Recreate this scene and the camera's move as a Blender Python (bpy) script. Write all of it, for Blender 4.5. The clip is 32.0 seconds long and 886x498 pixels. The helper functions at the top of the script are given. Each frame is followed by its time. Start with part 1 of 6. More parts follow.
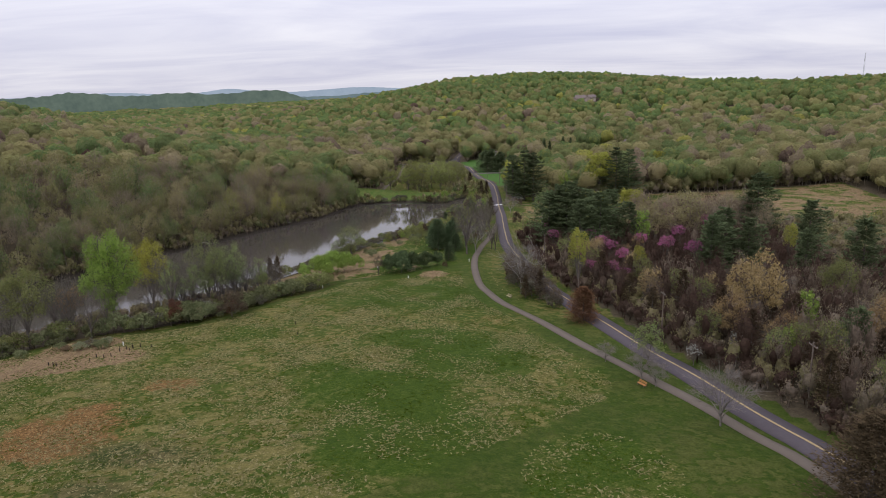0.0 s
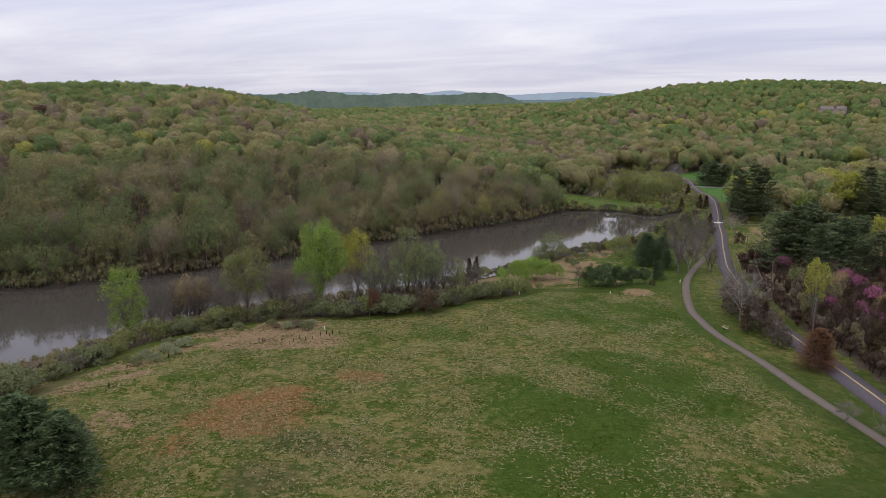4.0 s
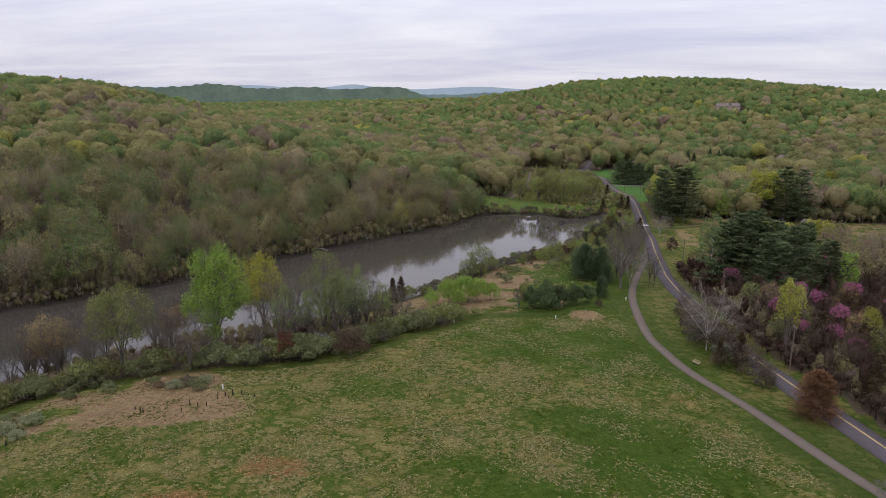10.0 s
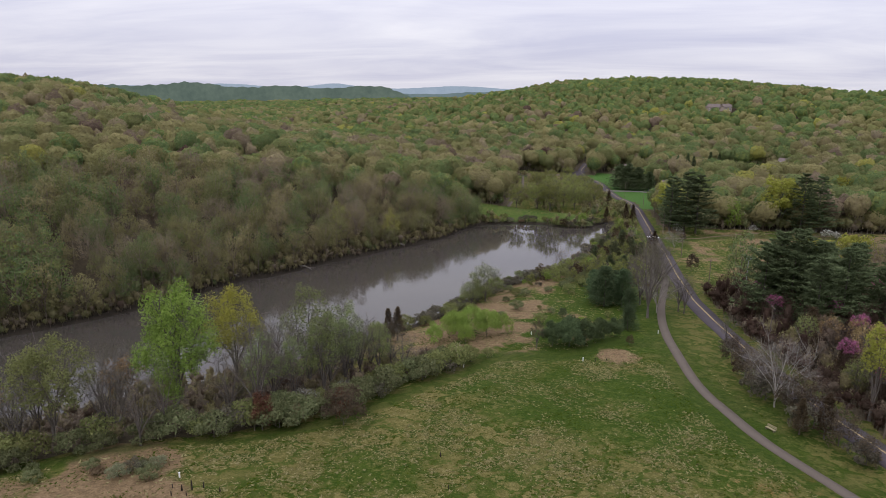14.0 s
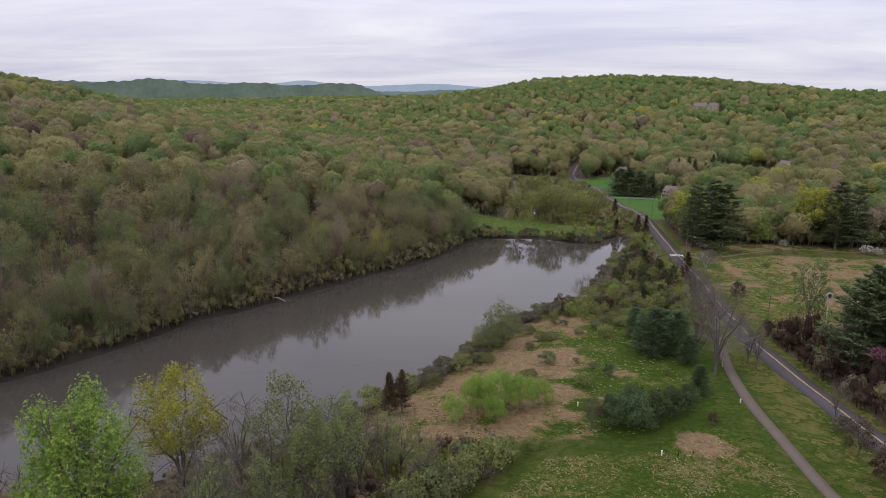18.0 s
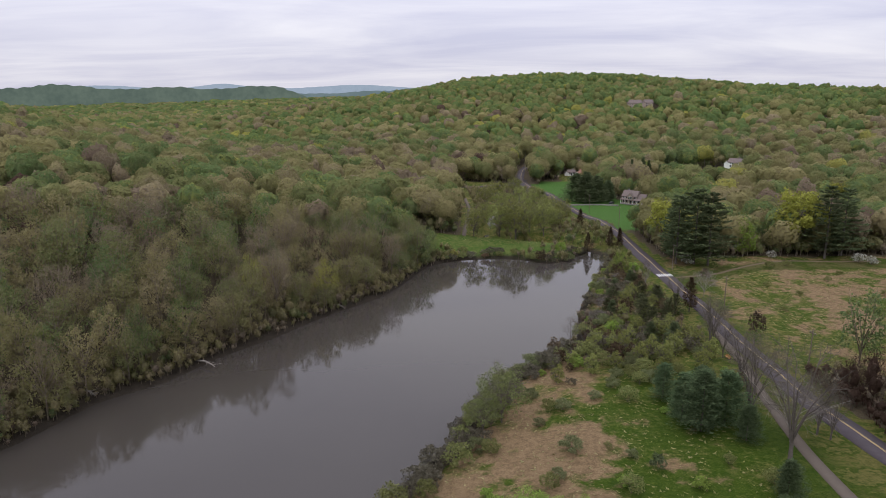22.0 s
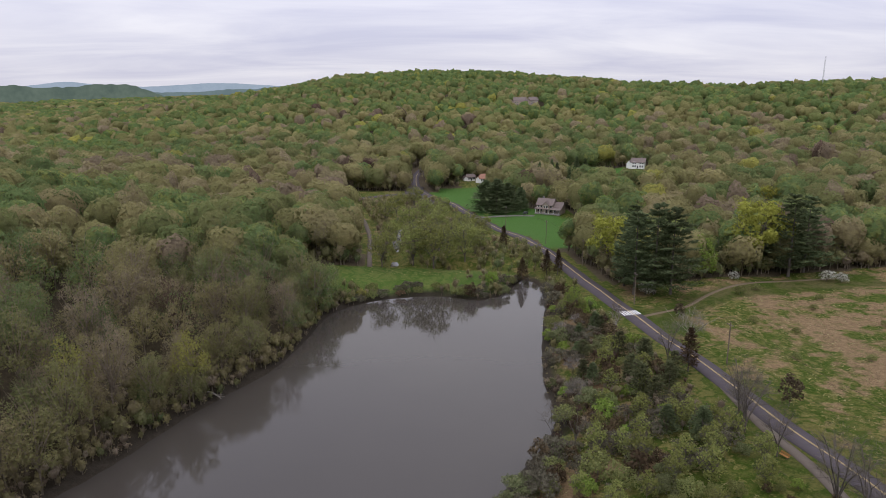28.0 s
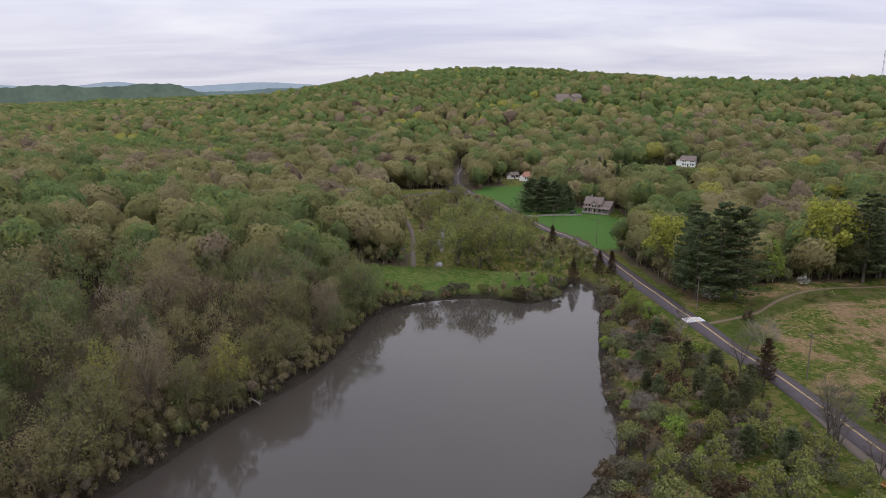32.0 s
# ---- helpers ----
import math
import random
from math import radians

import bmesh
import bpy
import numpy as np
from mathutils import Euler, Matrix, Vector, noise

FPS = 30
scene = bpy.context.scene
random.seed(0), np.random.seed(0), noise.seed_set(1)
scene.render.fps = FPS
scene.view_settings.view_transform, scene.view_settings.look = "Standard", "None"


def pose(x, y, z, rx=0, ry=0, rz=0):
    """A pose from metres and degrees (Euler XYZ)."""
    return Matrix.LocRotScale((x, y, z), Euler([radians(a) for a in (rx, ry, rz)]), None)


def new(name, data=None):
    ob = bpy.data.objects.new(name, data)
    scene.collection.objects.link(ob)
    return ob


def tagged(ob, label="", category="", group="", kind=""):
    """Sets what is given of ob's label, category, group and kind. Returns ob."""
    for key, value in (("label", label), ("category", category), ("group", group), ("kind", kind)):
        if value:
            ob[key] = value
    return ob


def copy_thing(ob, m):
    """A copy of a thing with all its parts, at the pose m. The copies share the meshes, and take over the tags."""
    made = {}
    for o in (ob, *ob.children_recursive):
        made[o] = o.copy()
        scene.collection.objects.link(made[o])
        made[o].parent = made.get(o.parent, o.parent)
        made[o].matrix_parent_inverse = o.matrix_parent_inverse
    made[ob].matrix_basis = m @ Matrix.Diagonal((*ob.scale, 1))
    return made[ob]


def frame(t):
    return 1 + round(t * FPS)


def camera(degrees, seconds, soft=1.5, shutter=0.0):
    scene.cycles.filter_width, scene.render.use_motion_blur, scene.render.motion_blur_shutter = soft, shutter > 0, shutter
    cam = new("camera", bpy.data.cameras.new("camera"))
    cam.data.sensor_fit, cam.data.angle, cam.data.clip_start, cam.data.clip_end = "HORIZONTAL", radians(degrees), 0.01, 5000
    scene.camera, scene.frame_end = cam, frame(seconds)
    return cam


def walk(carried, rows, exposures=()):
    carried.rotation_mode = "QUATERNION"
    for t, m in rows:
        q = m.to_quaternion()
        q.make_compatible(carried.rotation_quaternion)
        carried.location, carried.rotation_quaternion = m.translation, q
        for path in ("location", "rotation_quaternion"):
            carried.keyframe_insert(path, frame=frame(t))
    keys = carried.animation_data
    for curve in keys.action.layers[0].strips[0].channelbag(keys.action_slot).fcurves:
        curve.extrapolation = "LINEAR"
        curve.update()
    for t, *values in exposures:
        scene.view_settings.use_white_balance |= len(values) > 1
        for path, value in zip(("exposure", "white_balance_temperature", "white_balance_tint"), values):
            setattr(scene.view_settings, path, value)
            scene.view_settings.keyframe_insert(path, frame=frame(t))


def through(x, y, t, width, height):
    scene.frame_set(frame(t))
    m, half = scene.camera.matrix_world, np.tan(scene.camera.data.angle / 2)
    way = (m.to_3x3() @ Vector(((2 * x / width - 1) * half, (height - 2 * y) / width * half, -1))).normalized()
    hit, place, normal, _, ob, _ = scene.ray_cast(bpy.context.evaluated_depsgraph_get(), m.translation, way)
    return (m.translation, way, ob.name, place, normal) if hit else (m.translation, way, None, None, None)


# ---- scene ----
cam = camera(66.05, 32.0, 0.6)
PATH = [
    (0, pose(0.05, 0.09, 69.41, 76.899, 0, 7.751) @ pose(0, 0, 0, 0, 0, -1.277)),
    (0.5, pose(-0.31, 1.83, 69.51, 76.936, 0, 7.526) @ pose(0, 0, 0, 0, 0, -1.240)),
    (1, pose(-0.66, 3.46, 69.62, 77.018, 0, 8.091) @ pose(0, 0, 0, 0, 0, -1.251)),
    (1.5, pose(-0.78, 4.63, 69.42, 77.252, 0, 13.664) @ pose(0, 0, 0, 0, 0, -0.767)),
    (2, pose(-0.65, 5.31, 69.04, 77.424, 0, 18.275) @ pose(0, 0, 0, 0, 0, -0.400)),
    (2.5, pose(-0.56, 5.71, 68.75, 77.533, 0, 21.205) @ pose(0, 0, 0, 0, 0, -0.199)),
    (3, pose(-0.64, 6.17, 68.65, 77.478, 0, 23.826) @ pose(0, 0, 0, 0, 0, 0.030)),
    (3.5, pose(-1.11, 7.04, 68.59, 77.417, 0, 25.047) @ pose(0, 0, 0, 0, 0, 0.142)),
    (5.5, pose(-5.10, 13.12, 68.52, 77.304, 0, 24.850) @ pose(0, 0, 0, 0, 0, 0.483)),
    (6, pose(-6.38, 15.11, 68.65, 77.277, 0, 24.758) @ pose(0, 0, 0, 0, 0, 0.485)),
    (6.5, pose(-7.71, 17.27, 68.81, 77.244, 0, 24.291) @ pose(0, 0, 0, 0, 0, 0.555)),
    (7, pose(-9.07, 19.50, 68.94, 77.215, 0, 23.388) @ pose(0, 0, 0, 0, 0, 0.540)),
    (7.5, pose(-10.51, 21.70, 69.03, 77.197, 0, 21.979) @ pose(0, 0, 0, 0, 0, 0.582)),
    (8, pose(-12.02, 23.97, 69.11, 77.147, 0, 20.651) @ pose(0, 0, 0, 0, 0, 0.618)),
    (8.5, pose(-13.64, 26.31, 69.21, 77.125, 0, 19.046) @ pose(0, 0, 0, 0, 0, 0.526)),
    (9, pose(-15.24, 28.73, 69.34, 77.109, 0, 18.040) @ pose(0, 0, 0, 0, 0, 0.441)),
    (9.5, pose(-16.81, 31.33, 69.45, 77.021, 0, 17.041) @ pose(0, 0, 0, 0, 0, 0.613)),
    (10, pose(-18.38, 34.04, 69.54, 76.988, 0, 16.963) @ pose(0, 0, 0, 0, 0, 0.623)),
    (10.5, pose(-19.98, 36.86, 69.59, 76.978, 0, 17.936) @ pose(0, 0, 0, 0, 0, 0.791)),
    (11, pose(-21.65, 39.78, 69.64, 77.053, 0, 17.580) @ pose(0, 0, 0, 0, 0, 0.563)),
    (11.5, pose(-23.38, 42.73, 69.69, 77.039, 0, 16.954) @ pose(0, 0, 0, 0, 0, 0.626)),
    (12, pose(-25.16, 45.87, 69.77, 77.024, 0, 16.441) @ pose(0, 0, 0, 0, 0, 0.689)),
    (12.5, pose(-27.00, 49.25, 69.92, 76.998, 0, 16.064) @ pose(0, 0, 0, 0, 0, 0.661)),
    (13, pose(-28.80, 52.81, 70.00, 76.959, 0, 15.769) @ pose(0, 0, 0, 0, 0, 0.713)),
    (13.5, pose(-30.62, 56.56, 69.98, 76.974, 0, 15.582) @ pose(0, 0, 0, 0, 0, 0.784)),
    (14, pose(-32.57, 60.58, 69.94, 76.953, 0, 15.401) @ pose(0, 0, 0, 0, 0, 0.820)),
    (14.5, pose(-34.82, 65.00, 69.90, 76.921, 0, 15.233) @ pose(0, 0, 0, 0, 0, 0.873)),
    (16.5, pose(-45.05, 84.63, 69.68, 76.903, 0, 14.019) @ pose(0, 0, 0, 0, 0, 0.889)),
    (17, pose(-47.76, 89.78, 69.66, 76.882, 0, 13.776) @ pose(0, 0, 0, 0, 0, 0.939)),
    (17.5, pose(-50.55, 95.10, 69.69, 76.820, 0, 13.432) @ pose(0, 0, 0, 0, 0, 1.050)),
    (18, pose(-53.34, 100.40, 69.71, 76.800, 0, 12.979) @ pose(0, 0, 0, 0, 0, 1.003)),
    (18.5, pose(-56.03, 105.55, 69.67, 76.834, 0, 12.443) @ pose(0, 0, 0, 0, 0, 0.863)),
    (19, pose(-58.62, 110.54, 69.58, 76.931, 0, 11.544) @ pose(0, 0, 0, 0, 0, 0.637)),
    (19.5, pose(-61.13, 115.46, 69.52, 76.993, 0, 9.689) @ pose(0, 0, 0, 0, 0, 0.486)),
    (20, pose(-63.57, 120.35, 69.56, 76.997, 0, 9.356) @ pose(0, 0, 0, 0, 0, 0.381)),
    (20.5, pose(-65.95, 125.23, 69.72, 77.020, 0, 8.508) @ pose(0, 0, 0, 0, 0, 0.235)),
    (21, pose(-68.31, 130.11, 70.02, 76.955, 0, 7.055) @ pose(0, 0, 0, 0, 0, 0.070)),
    (21.5, pose(-70.50, 135.02, 70.40, 76.900, 0, 6.923) @ pose(0, 0, 0, 0, 0, -0.009)),
    (22, pose(-72.52, 139.92, 70.73, 76.861, 0, 6.910) @ pose(0, 0, 0, 0, 0, -0.028)),
    (22.5, pose(-74.42, 144.86, 71.00, 76.828, 0, 6.284) @ pose(0, 0, 0, 0, 0, -0.088)),
    (23, pose(-76.21, 149.90, 71.22, 76.858, 0, 6.007) @ pose(0, 0, 0, 0, 0, -0.247)),
    (23.5, pose(-77.79, 155.01, 71.35, 76.862, 0, 5.044) @ pose(0, 0, 0, 0, 0, -0.470)),
    (24, pose(-79.25, 160.21, 71.31, 76.941, 0, 4.246) @ pose(0, 0, 0, 0, 0, -0.693)),
    (24.5, pose(-80.65, 165.66, 71.12, 77.010, 0, 3.514) @ pose(0, 0, 0, 0, 0, -0.933)),
    (25, pose(-82.01, 171.28, 70.76, 76.868, 0, 2.377) @ pose(0, 0, 0, 0, 0, -0.639)),
    (25.5, pose(-83.37, 176.89, 70.41, 76.787, 0, 1.564) @ pose(0, 0, 0, 0, 0, -0.498)),
    (26, pose(-84.68, 182.30, 70.12, 76.743, 0, 0.000) @ pose(0, 0, 0, 0, 0, -0.281)),
    (26.5, pose(-85.88, 187.37, 69.92, 76.705, 0, -1.536) @ pose(0, 0, 0, 0, 0, -0.327)),
    (28.5, pose(-89.74, 204.88, 69.36, 76.708, 0, -3.887) @ pose(0, 0, 0, 0, 0, -0.092)),
    (29, pose(-90.48, 207.98, 69.01, 76.631, 0, -3.626) @ pose(0, 0, 0, 0, 0, -0.148)),
    (29.5, pose(-90.99, 209.92, 68.59, 76.611, 0, -3.154) @ pose(0, 0, 0, 0, 0, -0.207)),
    (30, pose(-91.28, 210.98, 68.26, 76.603, 0, -2.567) @ pose(0, 0, 0, 0, 0, -0.310)),
    (30.5, pose(-91.49, 211.53, 68.06, 76.621, 0, -2.175) @ pose(0, 0, 0, 0, 0, -0.287)),
    (31, pose(-91.66, 211.73, 67.92, 76.648, 0, -1.528) @ pose(0, 0, 0, 0, 0, -0.305)),
    (31.5, pose(-91.77, 211.67, 67.76, 76.664, 0, -0.963) @ pose(0, 0, 0, 0, 0, -0.317)),
    (32, pose(-91.83, 211.46, 67.55, 76.627, 0, -0.590) @ pose(0, 0, 0, 0, 0, -0.361)),
]

walk(cam, PATH)

# ---- light ----
world = bpy.data.worlds.new("sky")
scene.world = world
world.use_nodes = True
wn, wl = world.node_tree.nodes, world.node_tree.links
wn.clear()
w_out = wn.new("ShaderNodeOutputWorld")
w_bg = wn.new("ShaderNodeBackground")
w_sky = wn.new("ShaderNodeTexSky")
w_sky.sky_type = "NISHITA"
w_sky.sun_disc = False
w_sky.sun_elevation = radians(48)
w_sky.sun_rotation = radians(205)
w_co = wn.new("ShaderNodeTexCoord")
w_sep = wn.new("ShaderNodeSeparateXYZ")
w_div = wn.new("ShaderNodeVectorMath")
w_div.operation = "DIVIDE"
w_add = wn.new("ShaderNodeMath")
w_add.operation = "MAXIMUM"
w_add.inputs[1].default_value = 0.0
w_add2 = wn.new("ShaderNodeMath")
w_add2.operation = "ADD"
w_add2.inputs[1].default_value = 0.11
w_comb = wn.new("ShaderNodeCombineXYZ")
wl.new(w_co.outputs["Generated"], w_sep.inputs[0])
wl.new(w_sep.outputs[2], w_add.inputs[0])
wl.new(w_add.outputs[0], w_add2.inputs[0])
for k in range(3):
    wl.new(w_add2.outputs[0], w_comb.inputs[k])
wl.new(w_co.outputs["Generated"], w_div.inputs[0])
wl.new(w_comb.outputs[0], w_div.inputs[1])
w_map = wn.new("ShaderNodeMapping")
w_map.inputs["Rotation"].default_value = (0, 0, radians(12))
w_map.inputs["Scale"].default_value = (0.42, 0.75, 1.0)
wl.new(w_div.outputs[0], w_map.inputs[0])
w_noise = wn.new("ShaderNodeTexNoise")
w_noise.inputs["Scale"].default_value = 1.1
w_noise.inputs["Detail"].default_value = 9
w_noise.inputs["Roughness"].default_value = 0.55
w_noise.inputs["Distortion"].default_value = 0.5
wl.new(w_map.outputs[0], w_noise.inputs["Vector"])
w_ramp = wn.new("ShaderNodeValToRGB")
w_ramp.color_ramp.elements[0].position = 0.33
w_ramp.color_ramp.elements[0].color = (6.5, 6.5, 8.2, 1)
w_ramp.color_ramp.elements[1].position = 0.66
w_ramp.color_ramp.elements[1].color = (9.1, 8.95, 9.9, 1)
wl.new(w_noise.outputs["Fac"], w_ramp.inputs[0])
w_mix = wn.new("ShaderNodeMix")
w_mix.data_type = "RGBA"
w_mix.inputs["Factor"].default_value = 0.92
wl.new(w_sky.outputs[0], w_mix.inputs[6])
wl.new(w_ramp.outputs[0], w_mix.inputs[7])
# an overcast sky is about three times brighter overhead than at the horizon
w_lum = wn.new("ShaderNodeMath")
w_lum.operation = "MULTIPLY_ADD"
w_lum.inputs[1].default_value = 0.15
w_lum.inputs[2].default_value = 0.088
wl.new(w_add.outputs[0], w_lum.inputs[0])
wl.new(w_lum.outputs[0], w_bg.inputs["Strength"])
wl.new(w_mix.outputs[2], w_bg.inputs[0])
wl.new(w_bg.outputs[0], w_out.inputs[0])

sun = new("sun", bpy.data.lights.new("sun", "SUN"))
sun.data.energy, sun.data.angle, sun.data.color = 0.85, radians(30), (1.0, 0.97, 0.93)
sun.matrix_world = pose(0, 0, 300, 42, 0, -25)


# ---- materials ----
class Nodes:
    """A small builder for node materials."""

    def __init__(self, name):
        self.m = bpy.data.materials.new(name)
        self.m.use_nodes = True
        self.n, self.l = self.m.node_tree.nodes, self.m.node_tree.links
        self.n.clear()
        self.out = self.n.new("ShaderNodeOutputMaterial")

    def put(self, kind, **values):
        node = self.n.new("ShaderNode" + kind)
        for key, value in values.items():
            if key in node.inputs:
                self.set(node.inputs[key], value)
        return node

    def set(self, socket, value):
        if hasattr(value, "links"):
            self.l.new(value, socket)
        else:
            socket.default_value = value

    def noise(self, scale, detail=4, rough=0.55, vec=None):
        node = self.put("TexNoise", Scale=scale, Detail=detail, Roughness=rough)
        self.l.new(vec or self.coords(), node.inputs["Vector"])
        return node.outputs["Fac"]

    def coords(self):
        return self.put("TexCoord").outputs["Object"]

    def ramp(self, fac, *stops):
        node = self.put("ValToRGB")
        e = node.color_ramp.elements
        while len(e) < len(stops):
            e.new(0.5)
        for k, (p, c) in enumerate(stops):
            e[k].position = p
            e[k].color = (*c, 1) if len(c) == 3 else c
        self.l.new(fac, node.inputs[0])
        return node.outputs[0]

    def mix(self, fac, a, b, mode="MIX"):
        node = self.put("Mix")
        node.data_type, node.blend_type = "RGBA", mode
        for k, v in ((0, fac), (6, a), (7, b)):
            if not hasattr(v, "links") and k and len(v) == 3:
                v = (*v, 1)
            self.set(node.inputs[k], v)
        return node.outputs[2]

    def math(self, op, a, b=0.0, clamp=False):
        node = self.put("Math")
        node.operation, node.use_clamp = op, clamp
        self.set(node.inputs[0], a), self.set(node.inputs[1], b)
        return node.outputs[0]

    def attr(self, name):
        node = self.put("Attribute")
        node.attribute_name = name
        return node.outputs["Fac"]

    def rough(self, color, roughness=0.8, bump=None, strength=0.3, distance=0.05, **more):
        b = self.put("BsdfPrincipled", **{"Base Color": color if hasattr(color, "links") else (*color, 1), "Roughness": roughness, "Specular IOR Level": 0.08 if roughness > 0.7 else 0.5, **more})
        if bump is not None:
            node = self.put("Bump", Strength=strength, Distance=distance, Height=bump)
            self.l.new(node.outputs[0], b.inputs["Normal"])
        self.l.new(b.outputs[0], self.out.inputs[0])
        return self.m

    def leaf(self, color, through=0.35, bump=None, cover=None):
        d, t, s = self.put("BsdfDiffuse", Color=color), self.put("BsdfTranslucent", Color=color), self.put("MixShader", Fac=through)
        self.l.new(d.outputs[0], s.inputs[1]), self.l.new(t.outputs[0], s.inputs[2])
        if cover is not None:
            gap, m = self.put("BsdfTransparent"), self.put("MixShader", Fac=cover)
            self.l.new(gap.outputs[0], m.inputs[1]), self.l.new(s.outputs[0], m.inputs[2])
            s = m
        self.l.new(s.outputs[0], self.out.inputs[0])
        if bump is not None:
            node = self.put("Bump", Strength=0.8, Distance=0.9, Height=bump)
            self.l.new(node.outputs[0], d.inputs["Normal"])
        return self.m


def foliage(name, dark, light, through=0.45):
    """Leaves that vary from tree to tree and from clump to clump."""
    g = Nodes(name)
    island = g.put("NewGeometry").outputs["Random Per Island"]
    tree = g.put("ObjectInfo").outputs["Random"]
    a = g.mix(island, dark, light)
    hsv = g.put("HueSaturation", Color=a, Hue=g.math("ADD", g.math("MULTIPLY", tree, 0.02), 0.475), Value=g.math("ADD", g.math("MULTIPLY", tree, 0.4), 0.8))
    return g.leaf(hsv.outputs[0], through)


def wood_crowns(name):
    """Crowns of a mixed wood in early spring, one tint a tree; limbs and inner twigs keep the colour of bark, and the outer boughs have gaps between the leaves."""
    g = Nodes(name)
    island = g.put("NewGeometry").outputs["Random Per Island"]
    scaled = g.put("VectorMath")
    scaled.operation = "SCALE"
    g.set(scaled.inputs[0], g.coords()), g.set(scaled.inputs["Scale"], g.attr("grain"))
    c = scaled.outputs[0]
    grain, clump = g.noise(1.5, 5, 0.75, c), g.noise(0.33, 4, 0.6, c)
    tint = g.math("ADD", g.attr("tint"), g.math("MULTIPLY", g.math("SUBTRACT", clump, 0.5), 0.22), True)
    col = g.ramp(tint, (0.0, (0.076, 0.046, 0.035)), (0.2, (0.212, 0.164, 0.110)), (0.36, (0.256, 0.214, 0.118)), (0.50, (0.262, 0.236, 0.102)),
                 (0.66, (0.206, 0.200, 0.078)), (0.82, (0.156, 0.182, 0.064)), (0.92, (0.114, 0.172, 0.060)), (1.0, (0.295, 0.285, 0.07)))
    wood = g.mix(grain, (0.145, 0.118, 0.086), (0.335, 0.280, 0.208))
    wood = g.mix(1.0, wood, g.ramp(tint, (0.0, (0.36, 0.29, 0.27)), (0.3, (1, 1, 1))), "MULTIPLY")
    col = g.mix(g.attr("twig"), col, wood)
    mottle = g.math("ADD", g.math("MULTIPLY", grain, 0.8), g.math("MULTIPLY", island, 0.2))
    v = g.ramp(mottle, (0.30, (0.80, 0.80, 0.85)), (0.5, (1.14, 1.14, 1.2)), (0.68, (1.44, 1.44, 1.5)))
    return g.leaf(g.mix(1.0, col, v, "MULTIPLY"), 0.52, g.math("ADD", g.math("MULTIPLY", clump, 1.2), grain),
                  g.math("GREATER_THAN", g.math("ADD", g.noise(1.15, 3, 0.7, c), 0.05), g.math("MULTIPLY", g.attr("lace"), 0.535)))


M_WOODS = wood_crowns("mixed_spring_leaves")
M_GREEN = foliage("fresh_green_leaves", (0.125, 0.20, 0.040), (0.235, 0.345, 0.080))
M_YELLOW = foliage("yellow_green_leaves", (0.20, 0.225, 0.042), (0.34, 0.375, 0.085))
M_GOLD = foliage("golden_blossom", (0.255, 0.285, 0.045), (0.40, 0.435, 0.09))
M_OLIVE = foliage("olive_leaves", (0.12, 0.14, 0.052), (0.22, 0.245, 0.095))
M_WILLOW = foliage("pale_willow_leaves", (0.125, 0.165, 0.06), (0.225, 0.275, 0.11))
M_HAZE = foliage("budding_twigs", (0.085, 0.08, 0.055), (0.175, 0.165, 0.115))
M_BROWN = foliage("brown_buds", (0.068, 0.056, 0.036), (0.14, 0.115, 0.072))
M_RUST = foliage("rusty_buds", (0.19, 0.145, 0.062), (0.35, 0.275, 0.13))
M_PINE = foliage("pine_needles", (0.064, 0.090, 0.044), (0.138, 0.176, 0.086), 0.35)
M_BLUEPINE = foliage("blue_green_pine_needles", (0.038, 0.060, 0.027), (0.098, 0.136, 0.062), 0.25)
M_YOUNGPINE = foliage("young_pine_needles", (0.046, 0.076, 0.036), (0.116, 0.166, 0.082), 0.3)
M_CEDAR = foliage("cedar_needles", (0.050, 0.040, 0.023), (0.112, 0.086, 0.047), 0.2)
M_DARKCEDAR = foliage("olive_cedar_needles", (0.046, 0.054, 0.026), (0.104, 0.114, 0.056), 0.25)
M_RUSSETLEAF = foliage("rust_brown_cedar_needles", (0.085, 0.048, 0.025), (0.165, 0.095, 0.05), 0.25)
M_PINK = foliage("redbud_blossom", (0.22, 0.072, 0.110), (0.41, 0.15, 0.235))
M_WHITE = foliage("white_blossom", (0.30, 0.31, 0.26), (0.55, 0.55, 0.48))
M_SPRING = foliage("yellow_green_young_leaves", (0.135, 0.160, 0.048), (0.24, 0.272, 0.092))
M_BUSH = foliage("shrub_leaves", (0.10, 0.12, 0.056), (0.20, 0.225, 0.11))
M_SAGE = foliage("sage_green_leaves", (0.18, 0.205, 0.12), (0.31, 0.35, 0.21))
M_REED = foliage("dry_reed", (0.12, 0.095, 0.055), (0.26, 0.2, 0.115))


def bark(name, a, b):
    g = Nodes(name)
    n = g.noise(3.0, 5, 0.6)
    return g.rough(g.mix(n, a, b), 0.9, n, 0.5, 0.05)


M_BARK = bark("grey_bark", (0.06, 0.05, 0.042), (0.16, 0.14, 0.12))
M_MIDBARK = bark("brown_grey_bark", (0.09, 0.078, 0.066), (0.22, 0.195, 0.17))
M_PALEBARK = bark("pale_bark", (0.16, 0.145, 0.125), (0.34, 0.31, 0.27))


